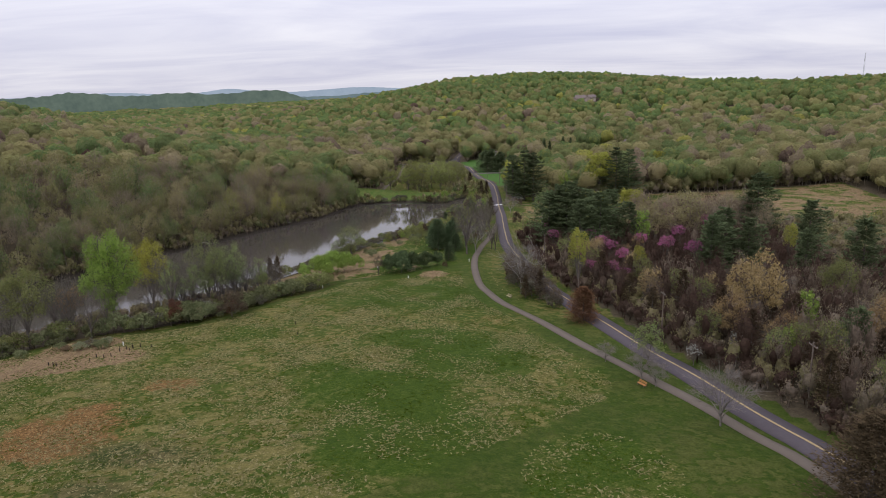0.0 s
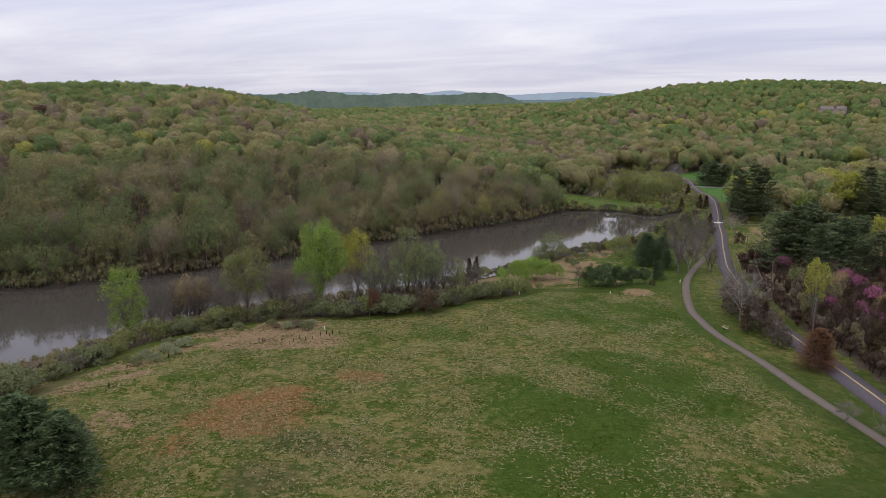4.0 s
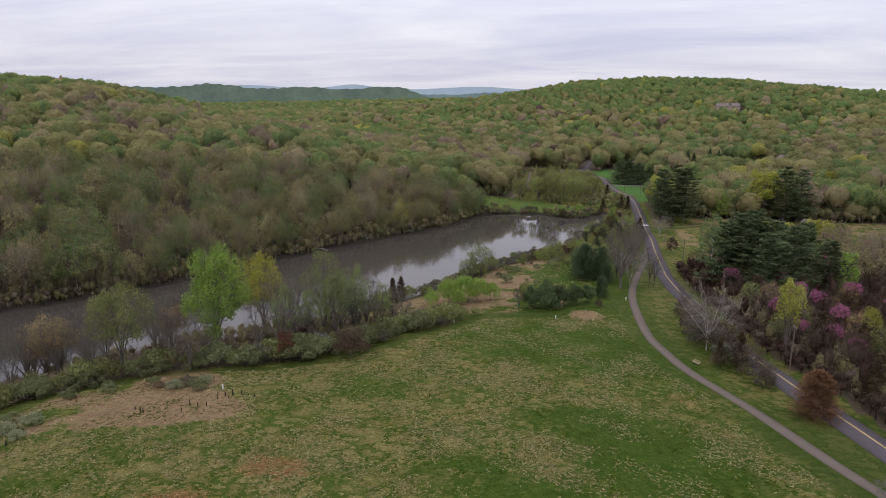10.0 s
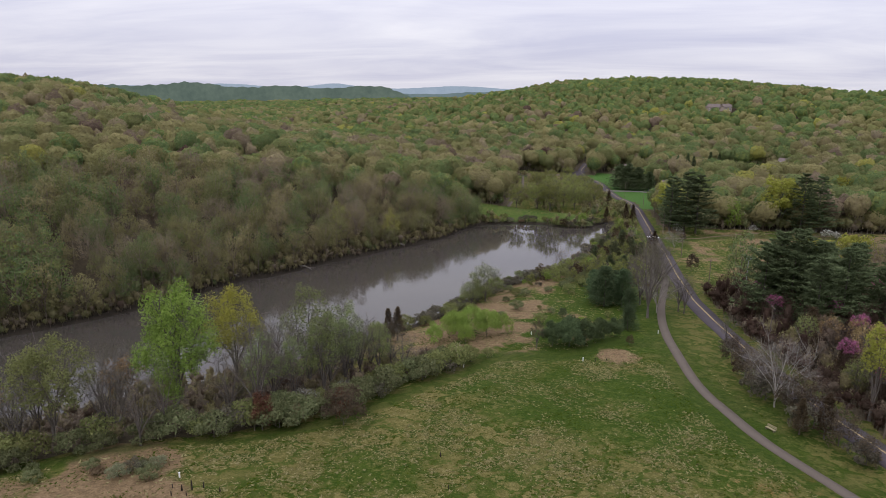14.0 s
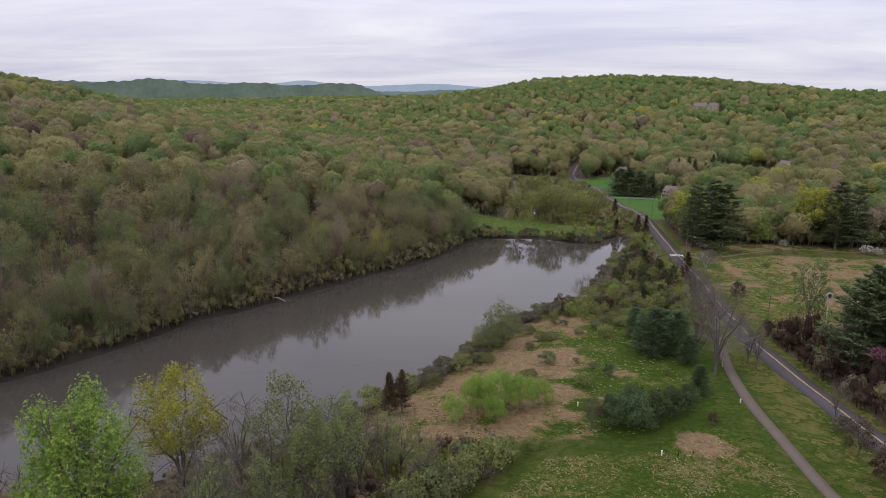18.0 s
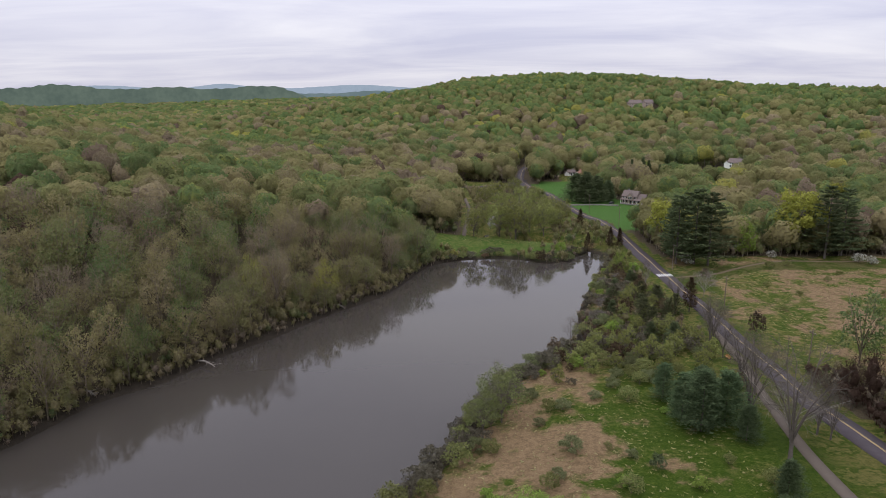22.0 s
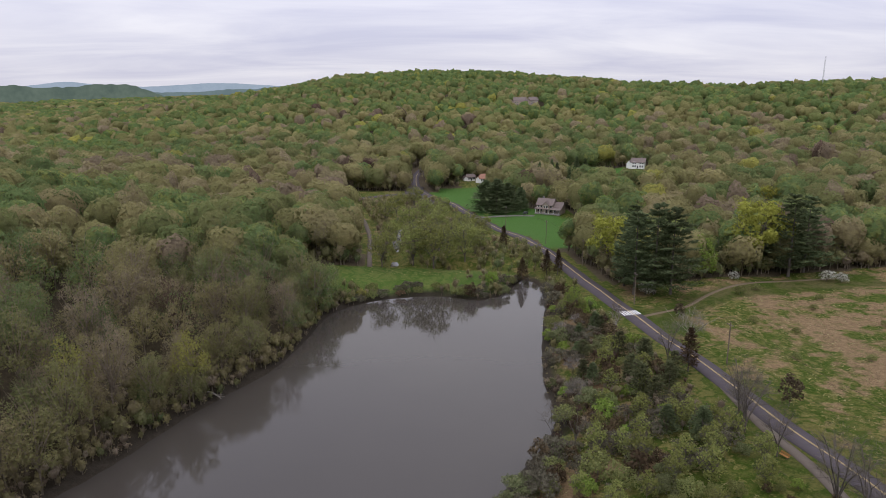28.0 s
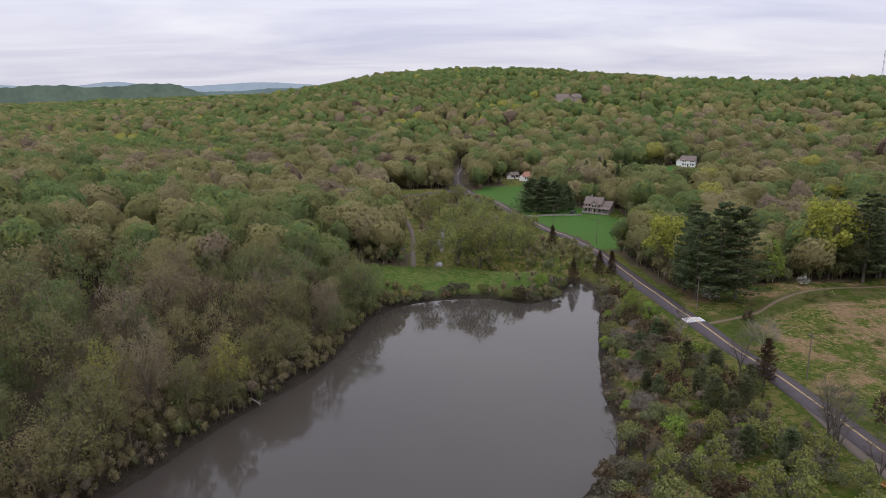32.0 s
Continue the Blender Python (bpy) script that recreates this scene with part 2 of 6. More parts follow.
def ground_material():
    g = Nodes("meadow_and_woodland_ground")
    c = g.coords()
    big, mid, fine = g.noise(0.02, 5, 0.6, c), g.noise(0.11, 6, 0.65, c), g.noise(0.8, 6, 0.72, c)
    speck = g.noise(3.2, 5, 0.8, c)
    grain = g.math("ADD", g.math("MULTIPLY", fine, 0.6), g.math("MULTIPLY", speck, 0.5))
    grain = g.ramp(grain, (0.38, (0, 0, 0)), (0.72, (1, 1, 1)))
    green = g.mix(grain, (0.016, 0.040, 0.003), (0.054, 0.080, 0.008))
    olive = g.mix(grain, (0.070, 0.064, 0.016), (0.172, 0.150, 0.050))
    k = g.math("ADD", g.math("MULTIPLY", g.math("SUBTRACT", mid, 0.5), 1.6), g.attr("dry"))
    k = g.math("ADD", k, g.math("MULTIPLY", g.math("SUBTRACT", big, 0.5), 0.9))
    k = g.math("ADD", k, g.math("MULTIPLY", g.math("SUBTRACT", fine, 0.5), 1.1))
    k = g.ramp(k, (0.16, (0, 0, 0)), (0.74, (1, 1, 1)))
    veins = g.ramp(g.math("ABSOLUTE", g.math("SUBTRACT", g.noise(0.2, 5, 0.62, c), 0.5)), (0.02, (1, 1, 1)), (0.05, (0, 0, 0)))
    k = g.math("MULTIPLY", k, g.math("SUBTRACT", 1.0, g.math("MULTIPLY", veins, 0.9)))
    meadow = g.mix(k, green, olive)
    straw = g.ramp(g.math("ADD", g.math("MULTIPLY", speck, 0.6), g.math("MULTIPLY", fine, 0.4)), (0.53, (0, 0, 0)), (0.64, (1, 1, 1)))
    straw = g.math("MULTIPLY", straw, g.math("SUBTRACT", 0.62, g.attr("mown"), True))
    straw = g.math("MULTIPLY", straw, g.math("ADD", g.math("MULTIPLY", k, 0.7), 0.3))
    meadow = g.mix(straw, meadow, (0.19, 0.16, 0.07))
    red = g.math("ADD", g.attr("red"), g.math("MULTIPLY", g.math("SUBTRACT", g.math("ADD", mid, g.math("MULTIPLY", fine, 0.7)), 0.85), 2.0))
    red = g.math("MULTIPLY", g.ramp(red, (0.42, (0, 0, 0)), (0.75, (1, 1, 1))), g.ramp(g.attr("red"), (0.02, (0, 0, 0)), (0.3, (1, 1, 1))))
    meadow = g.mix(g.math("MULTIPLY", red, 0.7), meadow, g.mix(grain, (0.07, 0.032, 0.012), (0.23, 0.105, 0.042)))
    tan = g.math("ADD", g.attr("tan"), g.math("MULTIPLY", g.math("SUBTRACT", mid, 0.5), 1.9))
    tan = g.ramp(tan, (0.45, (0, 0, 0)), (0.62, (1, 1, 1)))
    meadow = g.mix(tan, meadow, g.mix(grain, (0.086, 0.058, 0.029), (0.245, 0.171, 0.094)))
    lawn = g.mix(fine, (0.036, 0.086, 0.016), (0.062, 0.126, 0.026))
    mown = g.mix(grain, (0.020, 0.037, 0.0045), (0.043, 0.063, 0.009))
    meadow = g.mix(g.math("MULTIPLY", g.attr("mown"), 0.85), meadow, mown)
    meadow = g.mix(g.attr("lawn"), meadow, lawn)
    floor = g.mix(grain, (0.04, 0.032, 0.02), (0.10, 0.08, 0.05))
    w = g.math("ADD", g.attr("wood"), g.math("MULTIPLY", g.math("SUBTRACT", mid, 0.5), 0.8))
    w = g.ramp(w, (0.42, (0, 0, 0)), (0.58, (1, 1, 1)))
    col = g.mix(w, meadow, floor)
    col = g.mix(g.attr("mud"), col, g.mix(grain, (0.018, 0.015, 0.011), (0.045, 0.037, 0.027)))
    return g.rough(col, 0.95, g.math("ADD", fine, speck), 0.7, 0.25)


M_GROUND = ground_material()


def water_material():
    g = Nodes("still_brown_pond_water")
    c = g.coords()
    bump = g.math("ADD", g.noise(0.5, 3, 0.5, c), g.math("MULTIPLY", g.noise(0.06, 3, 0.5, c), 2.0))
    return g.rough(g.mix(g.noise(0.03, 3, 0.5, c), (0.040, 0.035, 0.030), (0.051, 0.045, 0.038)), 0.05, bump, 0.09, 0.1, IOR=1.33)


M_WATER = water_material()


def asphalt():
    g = Nodes("worn_asphalt")
    c = g.coords()
    a, b = g.noise(0.5, 5, 0.6, c), g.noise(8.0, 4, 0.7, c)
    return g.rough(g.mix(a, g.mix(b, (0.045, 0.038, 0.042), (0.076, 0.065, 0.070)), g.mix(b, (0.068, 0.058, 0.062), (0.102, 0.089, 0.093))), 0.9, b, 0.3, 0.01)


def gravel():
    g = Nodes("compacted_gravel")
    c = g.coords()
    a, b = g.noise(0.35, 5, 0.6, c), g.noise(6.0, 4, 0.7, c)
    return g.rough(g.mix(a, g.mix(b, (0.077, 0.063, 0.050), (0.118, 0.098, 0.078)), g.mix(b, (0.104, 0.086, 0.068), (0.155, 0.130, 0.105))), 0.95, b, 0.4, 0.02)


def paint(name, color, wear=0.4):
    g = Nodes(name)
    n = g.noise(4.0, 5, 0.7)
    dull = tuple(v * wear for v in color)
    return g.rough(g.mix(g.ramp(n, (0.35, (0, 0, 0)), (0.55, (1, 1, 1))), dull, color), 0.8)


M_ASPHALT, M_GRAVEL = asphalt(), gravel()
M_DIRT = bark("worn_dirt", (0.085, 0.066, 0.042), (0.17, 0.135, 0.085))
M_YLINE = paint("yellow_road_paint", (0.40, 0.31, 0.15), 0.7)
M_WLINE = paint("white_road_paint", (0.72, 0.72, 0.70), 0.75)


# ---- land ----
def soft_step(a, b, v):
    t = np.clip((v - a) / (b - a), 0, 1)
    return t * t * (3 - 2 * t)


POND = [(-42, 443), (-38, 430), (-40, 418), (-47, 390), (-54, 356), (-57, 330), (-71, 308), (-80, 291), (-87, 265), (-96, 245), (-106, 225), (-118, 205),
        (-134, 190), (-148, 172), (-157, 150), (-163, 130), (-166, 108), (-185, 85), (-230, 70), (-290, 60), (-310, 100), (-270, 140), (-238, 157),
        (-222, 176), (-200, 205), (-184, 232), (-174, 258), (-170, 275), (-160, 288), (-154, 304), (-144, 322), (-134, 344), (-122, 364), (-116, 385),
        (-111, 408), (-99, 420), (-86, 424), (-74, 424), (-62, 418), (-53, 424), (-47, 436)]
ROAD = [(62, 20), (47, 62), (39.5, 89), (37, 96), (32.7, 107.5), (27.3, 125), (23, 137), (17.7, 152), (8.8, 182), (4.2, 198), (-2.3, 230), (-5.2, 248), (-8.9, 268),
        (-11.4, 290), (-13.3, 312), (-15.2, 336), (-17.2, 362), (-20.2, 390.5), (-22.6, 426), (-25.8, 458), (-30.5, 491), (-44, 537), (-56, 598), (-70, 636), (-76, 688), (-68, 760), (-30, 850)]
TRAIL = [(57.5, 17.0), (43.3, 60.6), (35.6, 84.9), (31.6, 93.6), (26.8, 105.9), (19.9, 118.9), (11.6, 135.0), (1.8, 156.2), (-8.0, 173.2), (-13.1, 187.5), (-15.9, 198.8), (-19.5, 221.8), (-21.3, 245.0), (-21.1, 266.0), (-19.9, 285.0), (-18.7, 300.0), (-18.3, 318.0), (-17.7, 332.0), (-17.1, 342.0)]
TRACK = [(-17.5, 387), (-9, 391.5), (0, 397), (8, 405), (18, 414), (31, 420), (48, 423), (70, 424)]
SIDE_ROAD = [(-71, 634), (-80, 634), (-92, 637), (-118, 620), (-150, 612), (-200, 618)]
CREEK_TRAIL = [(-100, 446), (-101, 470), (-101.5, 492), (-104, 520), (-109, 556), (-117, 606)]
POOLS = [(-90, 512, 3.2, 30, 8), (-67, 453, 9, 4, 6), (-91, 466, 2.6, 12, 7), (-84, 545, 3.5, 14, 7)]


def spline(points, step=2.0):
    """Points every step metres along a smooth curve through the given ones."""
    p = np.array(points, float)
    p = np.vstack([2 * p[0] - p[1], p, 2 * p[-1] - p[-2]])
    out = []
    for a, b, c, d in zip(p, p[1:], p[2:], p[3:]):
        n = max(1, int(np.hypot(*(c - b)) / step))
        for t in np.arange(n) / n:
            out.append(0.5 * (2 * b + (c - a) * t + (2 * a - 5 * b + 4 * c - d) * t * t + (3 * b - a - 3 * c + d) * t ** 3))
    out.append(p[-2])
    return np.array(out)


def distance(x, y, line, closed=False):
    """Distance of points to a polyline, and whether they lie in it."""
    p = np.array(line, float)
    q = np.roll(p, -1, 0) if closed else p[1:]
    p = p if closed else p[:-1]
    best = np.full(x.shape, 1e9)
    inside = np.zeros(x.shape, bool)
    for (ax, ay), (bx, by) in zip(p, q):
        dx, dy = bx - ax, by - ay
        t = np.clip(((x - ax) * dx + (y - ay) * dy) / (dx * dx + dy * dy), 0, 1)
        best = np.minimum(best, np.hypot(x - ax - t * dx, y - ay - t * dy))
        if closed:
            cross = ((ay > y) != (by > y)) & (x < dx * (y - ay) / (by - ay + 1e-12) + ax)
            inside ^= cross
    return best, inside


def waves(x, y, size, seed):
    """Smooth relief between -1 and 1, from a few crossing waves."""
    r = np.random.RandomState(seed)
    out = 0
    for k in range(6):
        a, s, p = r.uniform(0, 6.28), size * r.uniform(0.6, 1.6), r.uniform(0, 6.28)
        out = out + np.sin((x * np.cos(a) + y * np.sin(a)) * 6.28 / s + p)
    return out / 3.2


POND_LINE = spline(POND + POND[:1], 6.0)[:-1]
ROAD_LINE, TRAIL_LINE = spline(ROAD), spline(TRAIL)


def bell(x, y, cx, cy, sx, sy, h, turn=0.0, flat=2):
    c, s = math.cos(turn), math.sin(turn)
    u, v = (x - cx) * c + (y - cy) * s, -(x - cx) * s + (y - cy) * c
    return h * np.exp(-(u / sx) ** 2 - np.abs(v / sy) ** flat)


def pond_distance(x, y):
    d, i = distance(x, y, POND_LINE, True)
    return np.where(i, -d, d)


def land(x, y, shore=None):
    x, y = np.asarray(x, float), np.asarray(y, float)
    sd = pond_distance(x, y) if shore is None else shore
    z = 1.2 + 2.25 * np.logaddexp(0, (290 - y) / 25)
    z = np.minimum(z, 34)
    z = z - 0.07 * np.clip(-20 - x, 0, 120) * soft_step(330, 200, y)
    # the far side of the pond
    west = soft_step(-120, -260, x + 0.55 * np.clip(300 - y, -200, 400) * 0.35)
    z = z * (1 - west) + west * 3
    # gentle rises round the valley, and the hills that close it
    near = bell(x, y, -930, 560, 520, 345, 73, 2.57, 4) + bell(x, y, 60, 1850, 430, 560, 82) + bell(x, y, 950, 1350, 620, 480, 56) + bell(x, y, 97, 722, 32, 26, 5)
    hills = bell(x, y, -794, 560, 520, 345, 61, 2.57, 4) + bell(x, y, -25, 1700, 435, 560, 82) + bell(x, y, 596, 1175, 487, 480, 46) + bell(x, y, 640, 1005, 150, 220, 20)
    hills = hills + bell(x, y, 1900, 2500, 1200, 900, 50) + bell(x, y, -620, 2500, 700, 420, 30)
    away = soft_step(480, 850, np.hypot(x + 60, y - 250))
    z = z + near * (1 - away) + hills * away + bell(x, y, -420, 400, 230, 240, 12) + bell(x, y, 330, 520, 200, 300, 12)
    z = z + 3.0 * waves(x, y, 260, 3) * soft_step(150, 700, np.hypot(x + 60, y - 250))
    z = z + 0.35 * waves(x, y, 38, 5) * soft_step(4, 30, sd)
    bank = np.where(sd > 0, 0.18 + 0.30 * np.abs(sd), 0.3 * sd)
    z = np.where(sd < 60, -2.2 * np.log(np.exp(-z / 2.2) + np.exp(-np.clip(bank, -20, 60) / 2.2)), z)
    for px, py, sx, sy, h in POOLS:
        z = z - bell(x, y, px, py, sx, sy, h)
    low = np.where(np.hypot((x + 75) / 30, (y - 485) / 60) < 1.3, -1.5, 0.12)
    return np.where(sd < 0, np.clip(0.3 * sd, -2.5, 0), np.maximum(z, low))


def axis(stops):
    """Grid lines from (start, spacing) stops; the last one ends the axis."""
    out = []
    for (a, s), (b, _) in zip(stops, stops[1:]):
        out += list(np.linspace(a, b, max(1, round((b - a) / s)), endpoint=False))
    return np.array(out + [stops[-1][0]])


def mesh_object(name, verts, faces, material, parent=None, smooth=False, attrs=()):
    """One mesh object from arrays; faces is an (n, k) array."""
    verts, faces = np.asarray(verts, np.float32), np.asarray(faces, np.int32)
    me = bpy.data.meshes.new(name)
    n, k = faces.shape
    me.vertices.add(len(verts))
    me.vertices.foreach_set("co", verts.ravel())
    me.loops.add(n * k)
    me.loops.foreach_set("vertex_index", faces.ravel())
    me.polygons.add(n)
    me.polygons.foreach_set("loop_start", np.arange(n, dtype=np.int32) * k)
    if smooth:
        me.polygons.foreach_set("use_smooth", np.ones(n, bool))
    for key, values in attrs:
        me.attributes.new(key, "FLOAT", "POINT").data.foreach_set("value", np.asarray(values, np.float32))
    me.update(calc_edges=True)
    me.materials.append(material)
    ob = new(name, me)
    ob.parent = parent
    return ob


def x_road(y):
    return np.interp(y, ROAD_LINE[:, 1], ROAD_LINE[:, 0])


def field_edge(y):
    """The west edge of the open meadow, along the hedge."""
    return np.interp(y, [40, 80, 96, 116, 130, 139, 147, 155, 163, 184, 210, 235], [-110, -121, -129, -137, -135, -124, -112, -94, -85, -74, -63, -45])


def blob(x, y, cx, cy, rx, ry):
    return soft_step(1.15, 0.55, np.hypot((x - cx) / rx, (y - cy) / ry))


# clearings round the houses and the road junction
YARDS = [(-7, 566, 14, 0.45), (10, 630, 10, 0.5), (27, 634, 9, 0.5), (-29, 676, 12, 0.28), (94, 712, 16, 0.45), (84, 690, 17, 0.7), (75, 664, 17, 0.7), (66, 640, 15, 0.7), (-84, 634, 10, 0.45), (-70, 624, 14, 0.45), (-38, 688, 9, 0.35), (70, 1095, 13, 0.3), (88, 1090, 11, 0.3)]


def yard(x, y):
    out = np.zeros(x.shape, bool)
    for hx, hy, r, front in YARDS:
        out |= np.hypot(x - hx, (y - hy) * np.where(y < hy, front, 1.0)) < r
    return out


def zones(x, y):
    """Shares of woodland, lawn, straw, red grass, dryness and mown strips over the ground."""
    xr = x_road(y)
    sd = pond_distance(x, y)
    meadow = (x > field_edge(y) - 4) & (x < xr + 5) & (y < 235) & (y > -80)
    verge = (x - xr > -14) & (x - xr < 6) & (y > 60) & (y < 480)
    point = (x > -110) & (x < xr) & (y >= 195) & (y < 330) & (sd > 5)
    east = (x > xr + 3) & (x < 185) & (y > 296 + 0.2 * (x + 10)) & (y < 425 + 0.10 * x)
    track = (np.abs(y - 396 - np.interp(x, [-18, 3, 20, 40, 75], [-10, 3, 15, 20, 24])) < 7) & (x > -18) & (x < 80) | (np.abs(y - 383) < 10) & (x > xr) & (x < xr + 14)
    lawns = ((x > -75) & (x < -3 - 0.35 * (y - 560)) & (y > 482) & (y < 645) & (x > xr + 3)) | ((x > 30) & (x < 88) & (y > 640) & (y < 730)) | (x > -62) & (x < -22) & (y > 640) & (y < 668)
    shelf = (x > -125) & (x < -45) & (y > 418) & (y < 446)
    creek = (x > np.minimum(-100, -100 - 0.14 * (y - 440))) & (x < xr) & (y > 440) & (y < 655)
    brush = (x > -66) & (x < xr - 10) & (y > 300) & (y < 430) & (sd > 0)
    wood = 1.0 - (yard(x, y) | brush | meadow | verge | point | east | lawns | shelf | creek)
    lawn = np.maximum(lawns * 1.0, shelf * 0.5)
    tan = point * soft_step(206, 214, y) * soft_step(-26, -36, x) * (0.36 + 0.28 * soft_step(-50, -62, x)) + east * (0.41 + 0.14 * soft_step(-5, 30, x)) + 0.3 * creek
    tan = tan + 0.52 * brush * (y >= 330)
    tan = tan + 0.6 * blob(x, y, -114, 124, 21, 13) + 0.75 * blob(x, y, -108, 142, 13, 9) + 0.55 * blob(x, y, -94, 75, 10, 6) + 0.75 * blob(x, y, -98, 128, 17, 11) + 0.6 * blob(x, y, -117, 92, 14, 22) + 0.5 * blob(x, y, -70, 199, 9, 6) + 0.45 * blob(x, y, -32, 214, 7, 8)
    u, w = x + 0.35 * (y - 90) + 3 * waves(x, y, 16, 36), y + 2.5 * waves(x, y, 13, 37)
    red = 0.42 * blob(u, w, -72, 90, 9, 18) + 0.5 * blob(x, w, -75, 96, 14, 7) + 0.6 * blob(x, y, -76, 85, 14, 8) + 0.7 * blob(x, y, -67, 112, 7, 5) + 0.6 * blob(x, y, -75, 72, 8, 5) + 0.3 * blob(x, y, -12, 160, 16, 8) 
    dry = 0.50 + 0.14 * soft_step(-30, -75, x) + 0.3 * blob(x, y, -46, 84, 17, 13) + 0.12 * blob(x, y, -2, 102, 11, 14)
    for gx_, gy_, rx_, ry_, much in ((-26, 107, 16, 12, 0.5), (-18, 88, 15, 14, 0.6), (-13, 126, 13, 12, 0.55), (-22, 140, 17, 9, 0.45), (-67, 147, 11, 7, 0.4),
                                     (9, 79, 13, 16, 0.4), (-30, 185, 40, 22, 0.35), (-45, 250, 30, 40, 0.35), (-40, 118, 9, 6, 0.35), (-75, 130, 9, 6, 0.25), (-100, 100, 12, 6, 0.2)):
        dry = dry - much * blob(x, y, gx_, gy_, rx_, ry_)
    d_trail = distance(x, y, TRAIL_LINE[::3])[0]
    tall = blob(x, y, 9, 79, 12, 16)
    cut = (x > np.interp(y, [40, 55, 70.6, 84.5, 106.6, 112, 118, 126, 143, 160], [-48, -35, -20, -7, 12, 14, 13, 11, 7, 1])) & (y < 160) & (tall < 0.5)
    edge = (np.abs(x - field_edge(y) - 3) < 3) & (y < 205)
    top = (np.abs(y - np.interp(x, [-75, -63, -43, -32], [196, 208, 214, 228])) < 4) & (x > -80) & (x < -24)
    mown = np.maximum(soft_step(7, 3, d_trail) * np.where(y < 150, 1.0, 0.55), 0.8 * (cut | edge | top | track))
    mown = np.maximum(mown, verge * np.where(y < 150, 0.7, 0.35))
    dry = dry + 0.22 * verge * (y > 130)
    mud = np.maximum(soft_step(5.0, 2.0, sd), 0.4 * (blob(x, y, -58, 82, 8, 5) + blob(x, y, -56, 70, 7, 6) + 0.6 * blob(x, y, -49, 81, 6, 4)))
    return wood * 1.0, lawn, np.clip(tan, 0, 1), np.clip(red, 0, 1), dry, np.clip(mown, 0, 1), mud


xs = axis([(-4400, 90), (-1700, 45), (-700, 14), (-330, 2.2), (100, 6), (190, 14), (700, 45), (1700, 90), (4400, 0)])
ys = axis([(-500, 60), (-80, 12), (50, 2.2), (330, 3), (460, 8), (900, 35), (2000, 80), (4900, 0)])
gx, gy = np.meshgrid(xs, ys)
gx, gy = gx.ravel(), gy.ravel()
gz = land(gx, gy)
nx, ny = len(xs), len(ys)
ii = (np.arange(ny - 1)[:, None] * nx + np.arange(nx - 1)).ravel()
quads = np.stack([ii, ii + 1, ii + nx + 1, ii + nx], 1)
ground = mesh_object("ground", np.stack([gx, gy, gz], 1), quads, M_GROUND, None, True,
                     zip(("wood", "lawn", "tan", "red", "dry", "mown", "mud"), zones(gx, gy)))
tagged(ground, "meadow, straw patches and woodland floor rising into hills", "ground", kind="structure")

wx0, wx1, wy0, wy1 = -330, -20, 40, 540
water = mesh_object("water", [(wx0, wy0, 0), (wx1, wy0, 0), (wx1, wy1, 0), (wx0, wy1, 0)], [(0, 1, 2, 3)], M_WATER)
tagged(water, "still brown pond water mirroring the grey sky", "pond", kind="structure")


def strip(name, line, left, right, lift, material, thick=0.25, parent=None):
    """A band along a line, between two offsets to its left and right, with sides that go into the ground."""
    d = np.gradient(line, axis=0)
    d /= np.hypot(d[:, 0], d[:, 1])[:, None]
    n = np.stack([-d[:, 1], d[:, 0]], 1)
    rows = []
    for off in (left, left / 2 + right / 2, right):
        p = line + n * off
        rows.append(np.column_stack([p, land(p[:, 0], p[:, 1]) + lift]))
    rows[1][:, 2] += 0.02 * abs(left - right) * 0.5
    low = [r - (0, 0, thick) for r in (rows[0], rows[2])]
    v = np.concatenate([low[0], *rows, low[1]])
    m = len(line)
    k = np.arange(m - 1)
    f = np.concatenate([np.stack([a * m + k, a * m + k + 1, (a + 1) * m + k + 1, (a + 1) * m + k], 1) for a in range(4)])
    return mesh_object(name, v, f[:, ::-1], material, parent, False)


road = tagged(strip("road", ROAD_LINE, 3.3, -2.3, 0.22, M_ASPHALT, 0.6), "two-lane purple-grey asphalt road with a worn surface", "road", kind="structure")
trail = tagged(strip("pavement", TRAIL_LINE, 1.15, -1.15, 0.16, M_GRAVEL, 0.5), "pale compacted gravel walking trail beside the road", "trail", kind="structure")
tagged(strip("field_track", spline(TRACK), 0.7, -0.7, 0.06, M_DIRT, 0.5), "worn dirt track into the dry field", "track", kind="structure")
tagged(strip("side_road", spline(SIDE_ROAD), 2.6, -2.6, 0.2, M_ASPHALT, 0.6), "grey asphalt side road among trees", "road", kind="structure")
tagged(strip("creek_trail", spline(CREEK_TRAIL), 1.0, -1.0, 0.2, M_GRAVEL, 0.6), "pale straight trail beside the creek", "trail", kind="structure")
tagged(strip("road_junction", spline([(-62, 602), (-69, 620), (-76, 636), (-77, 652), (-74, 672)]), 7.5, -3.5, 0.235, M_ASPHALT, 0.6), "wide grey asphalt apron where the side road joins", "road", kind="structure")
for off, name in ((0.13, "yellow_line"), (-0.13, "yellow_line")):
    strip(name, ROAD_LINE, off + 0.07, off - 0.07, 0.30, M_YLINE, 0.1, road)
k = int(np.argmin(np.hypot(ROAD_LINE[:, 0] + 20.3, ROAD_LINE[:, 1] - 390.4)))
for j in range(7):
    strip("crosswalk_bar", ROAD_LINE[k - 1:k + 2], 3.0 - 0.8 * j, 2.6 - 0.8 * j, 0.31, M_WLINE, 0.1, road)


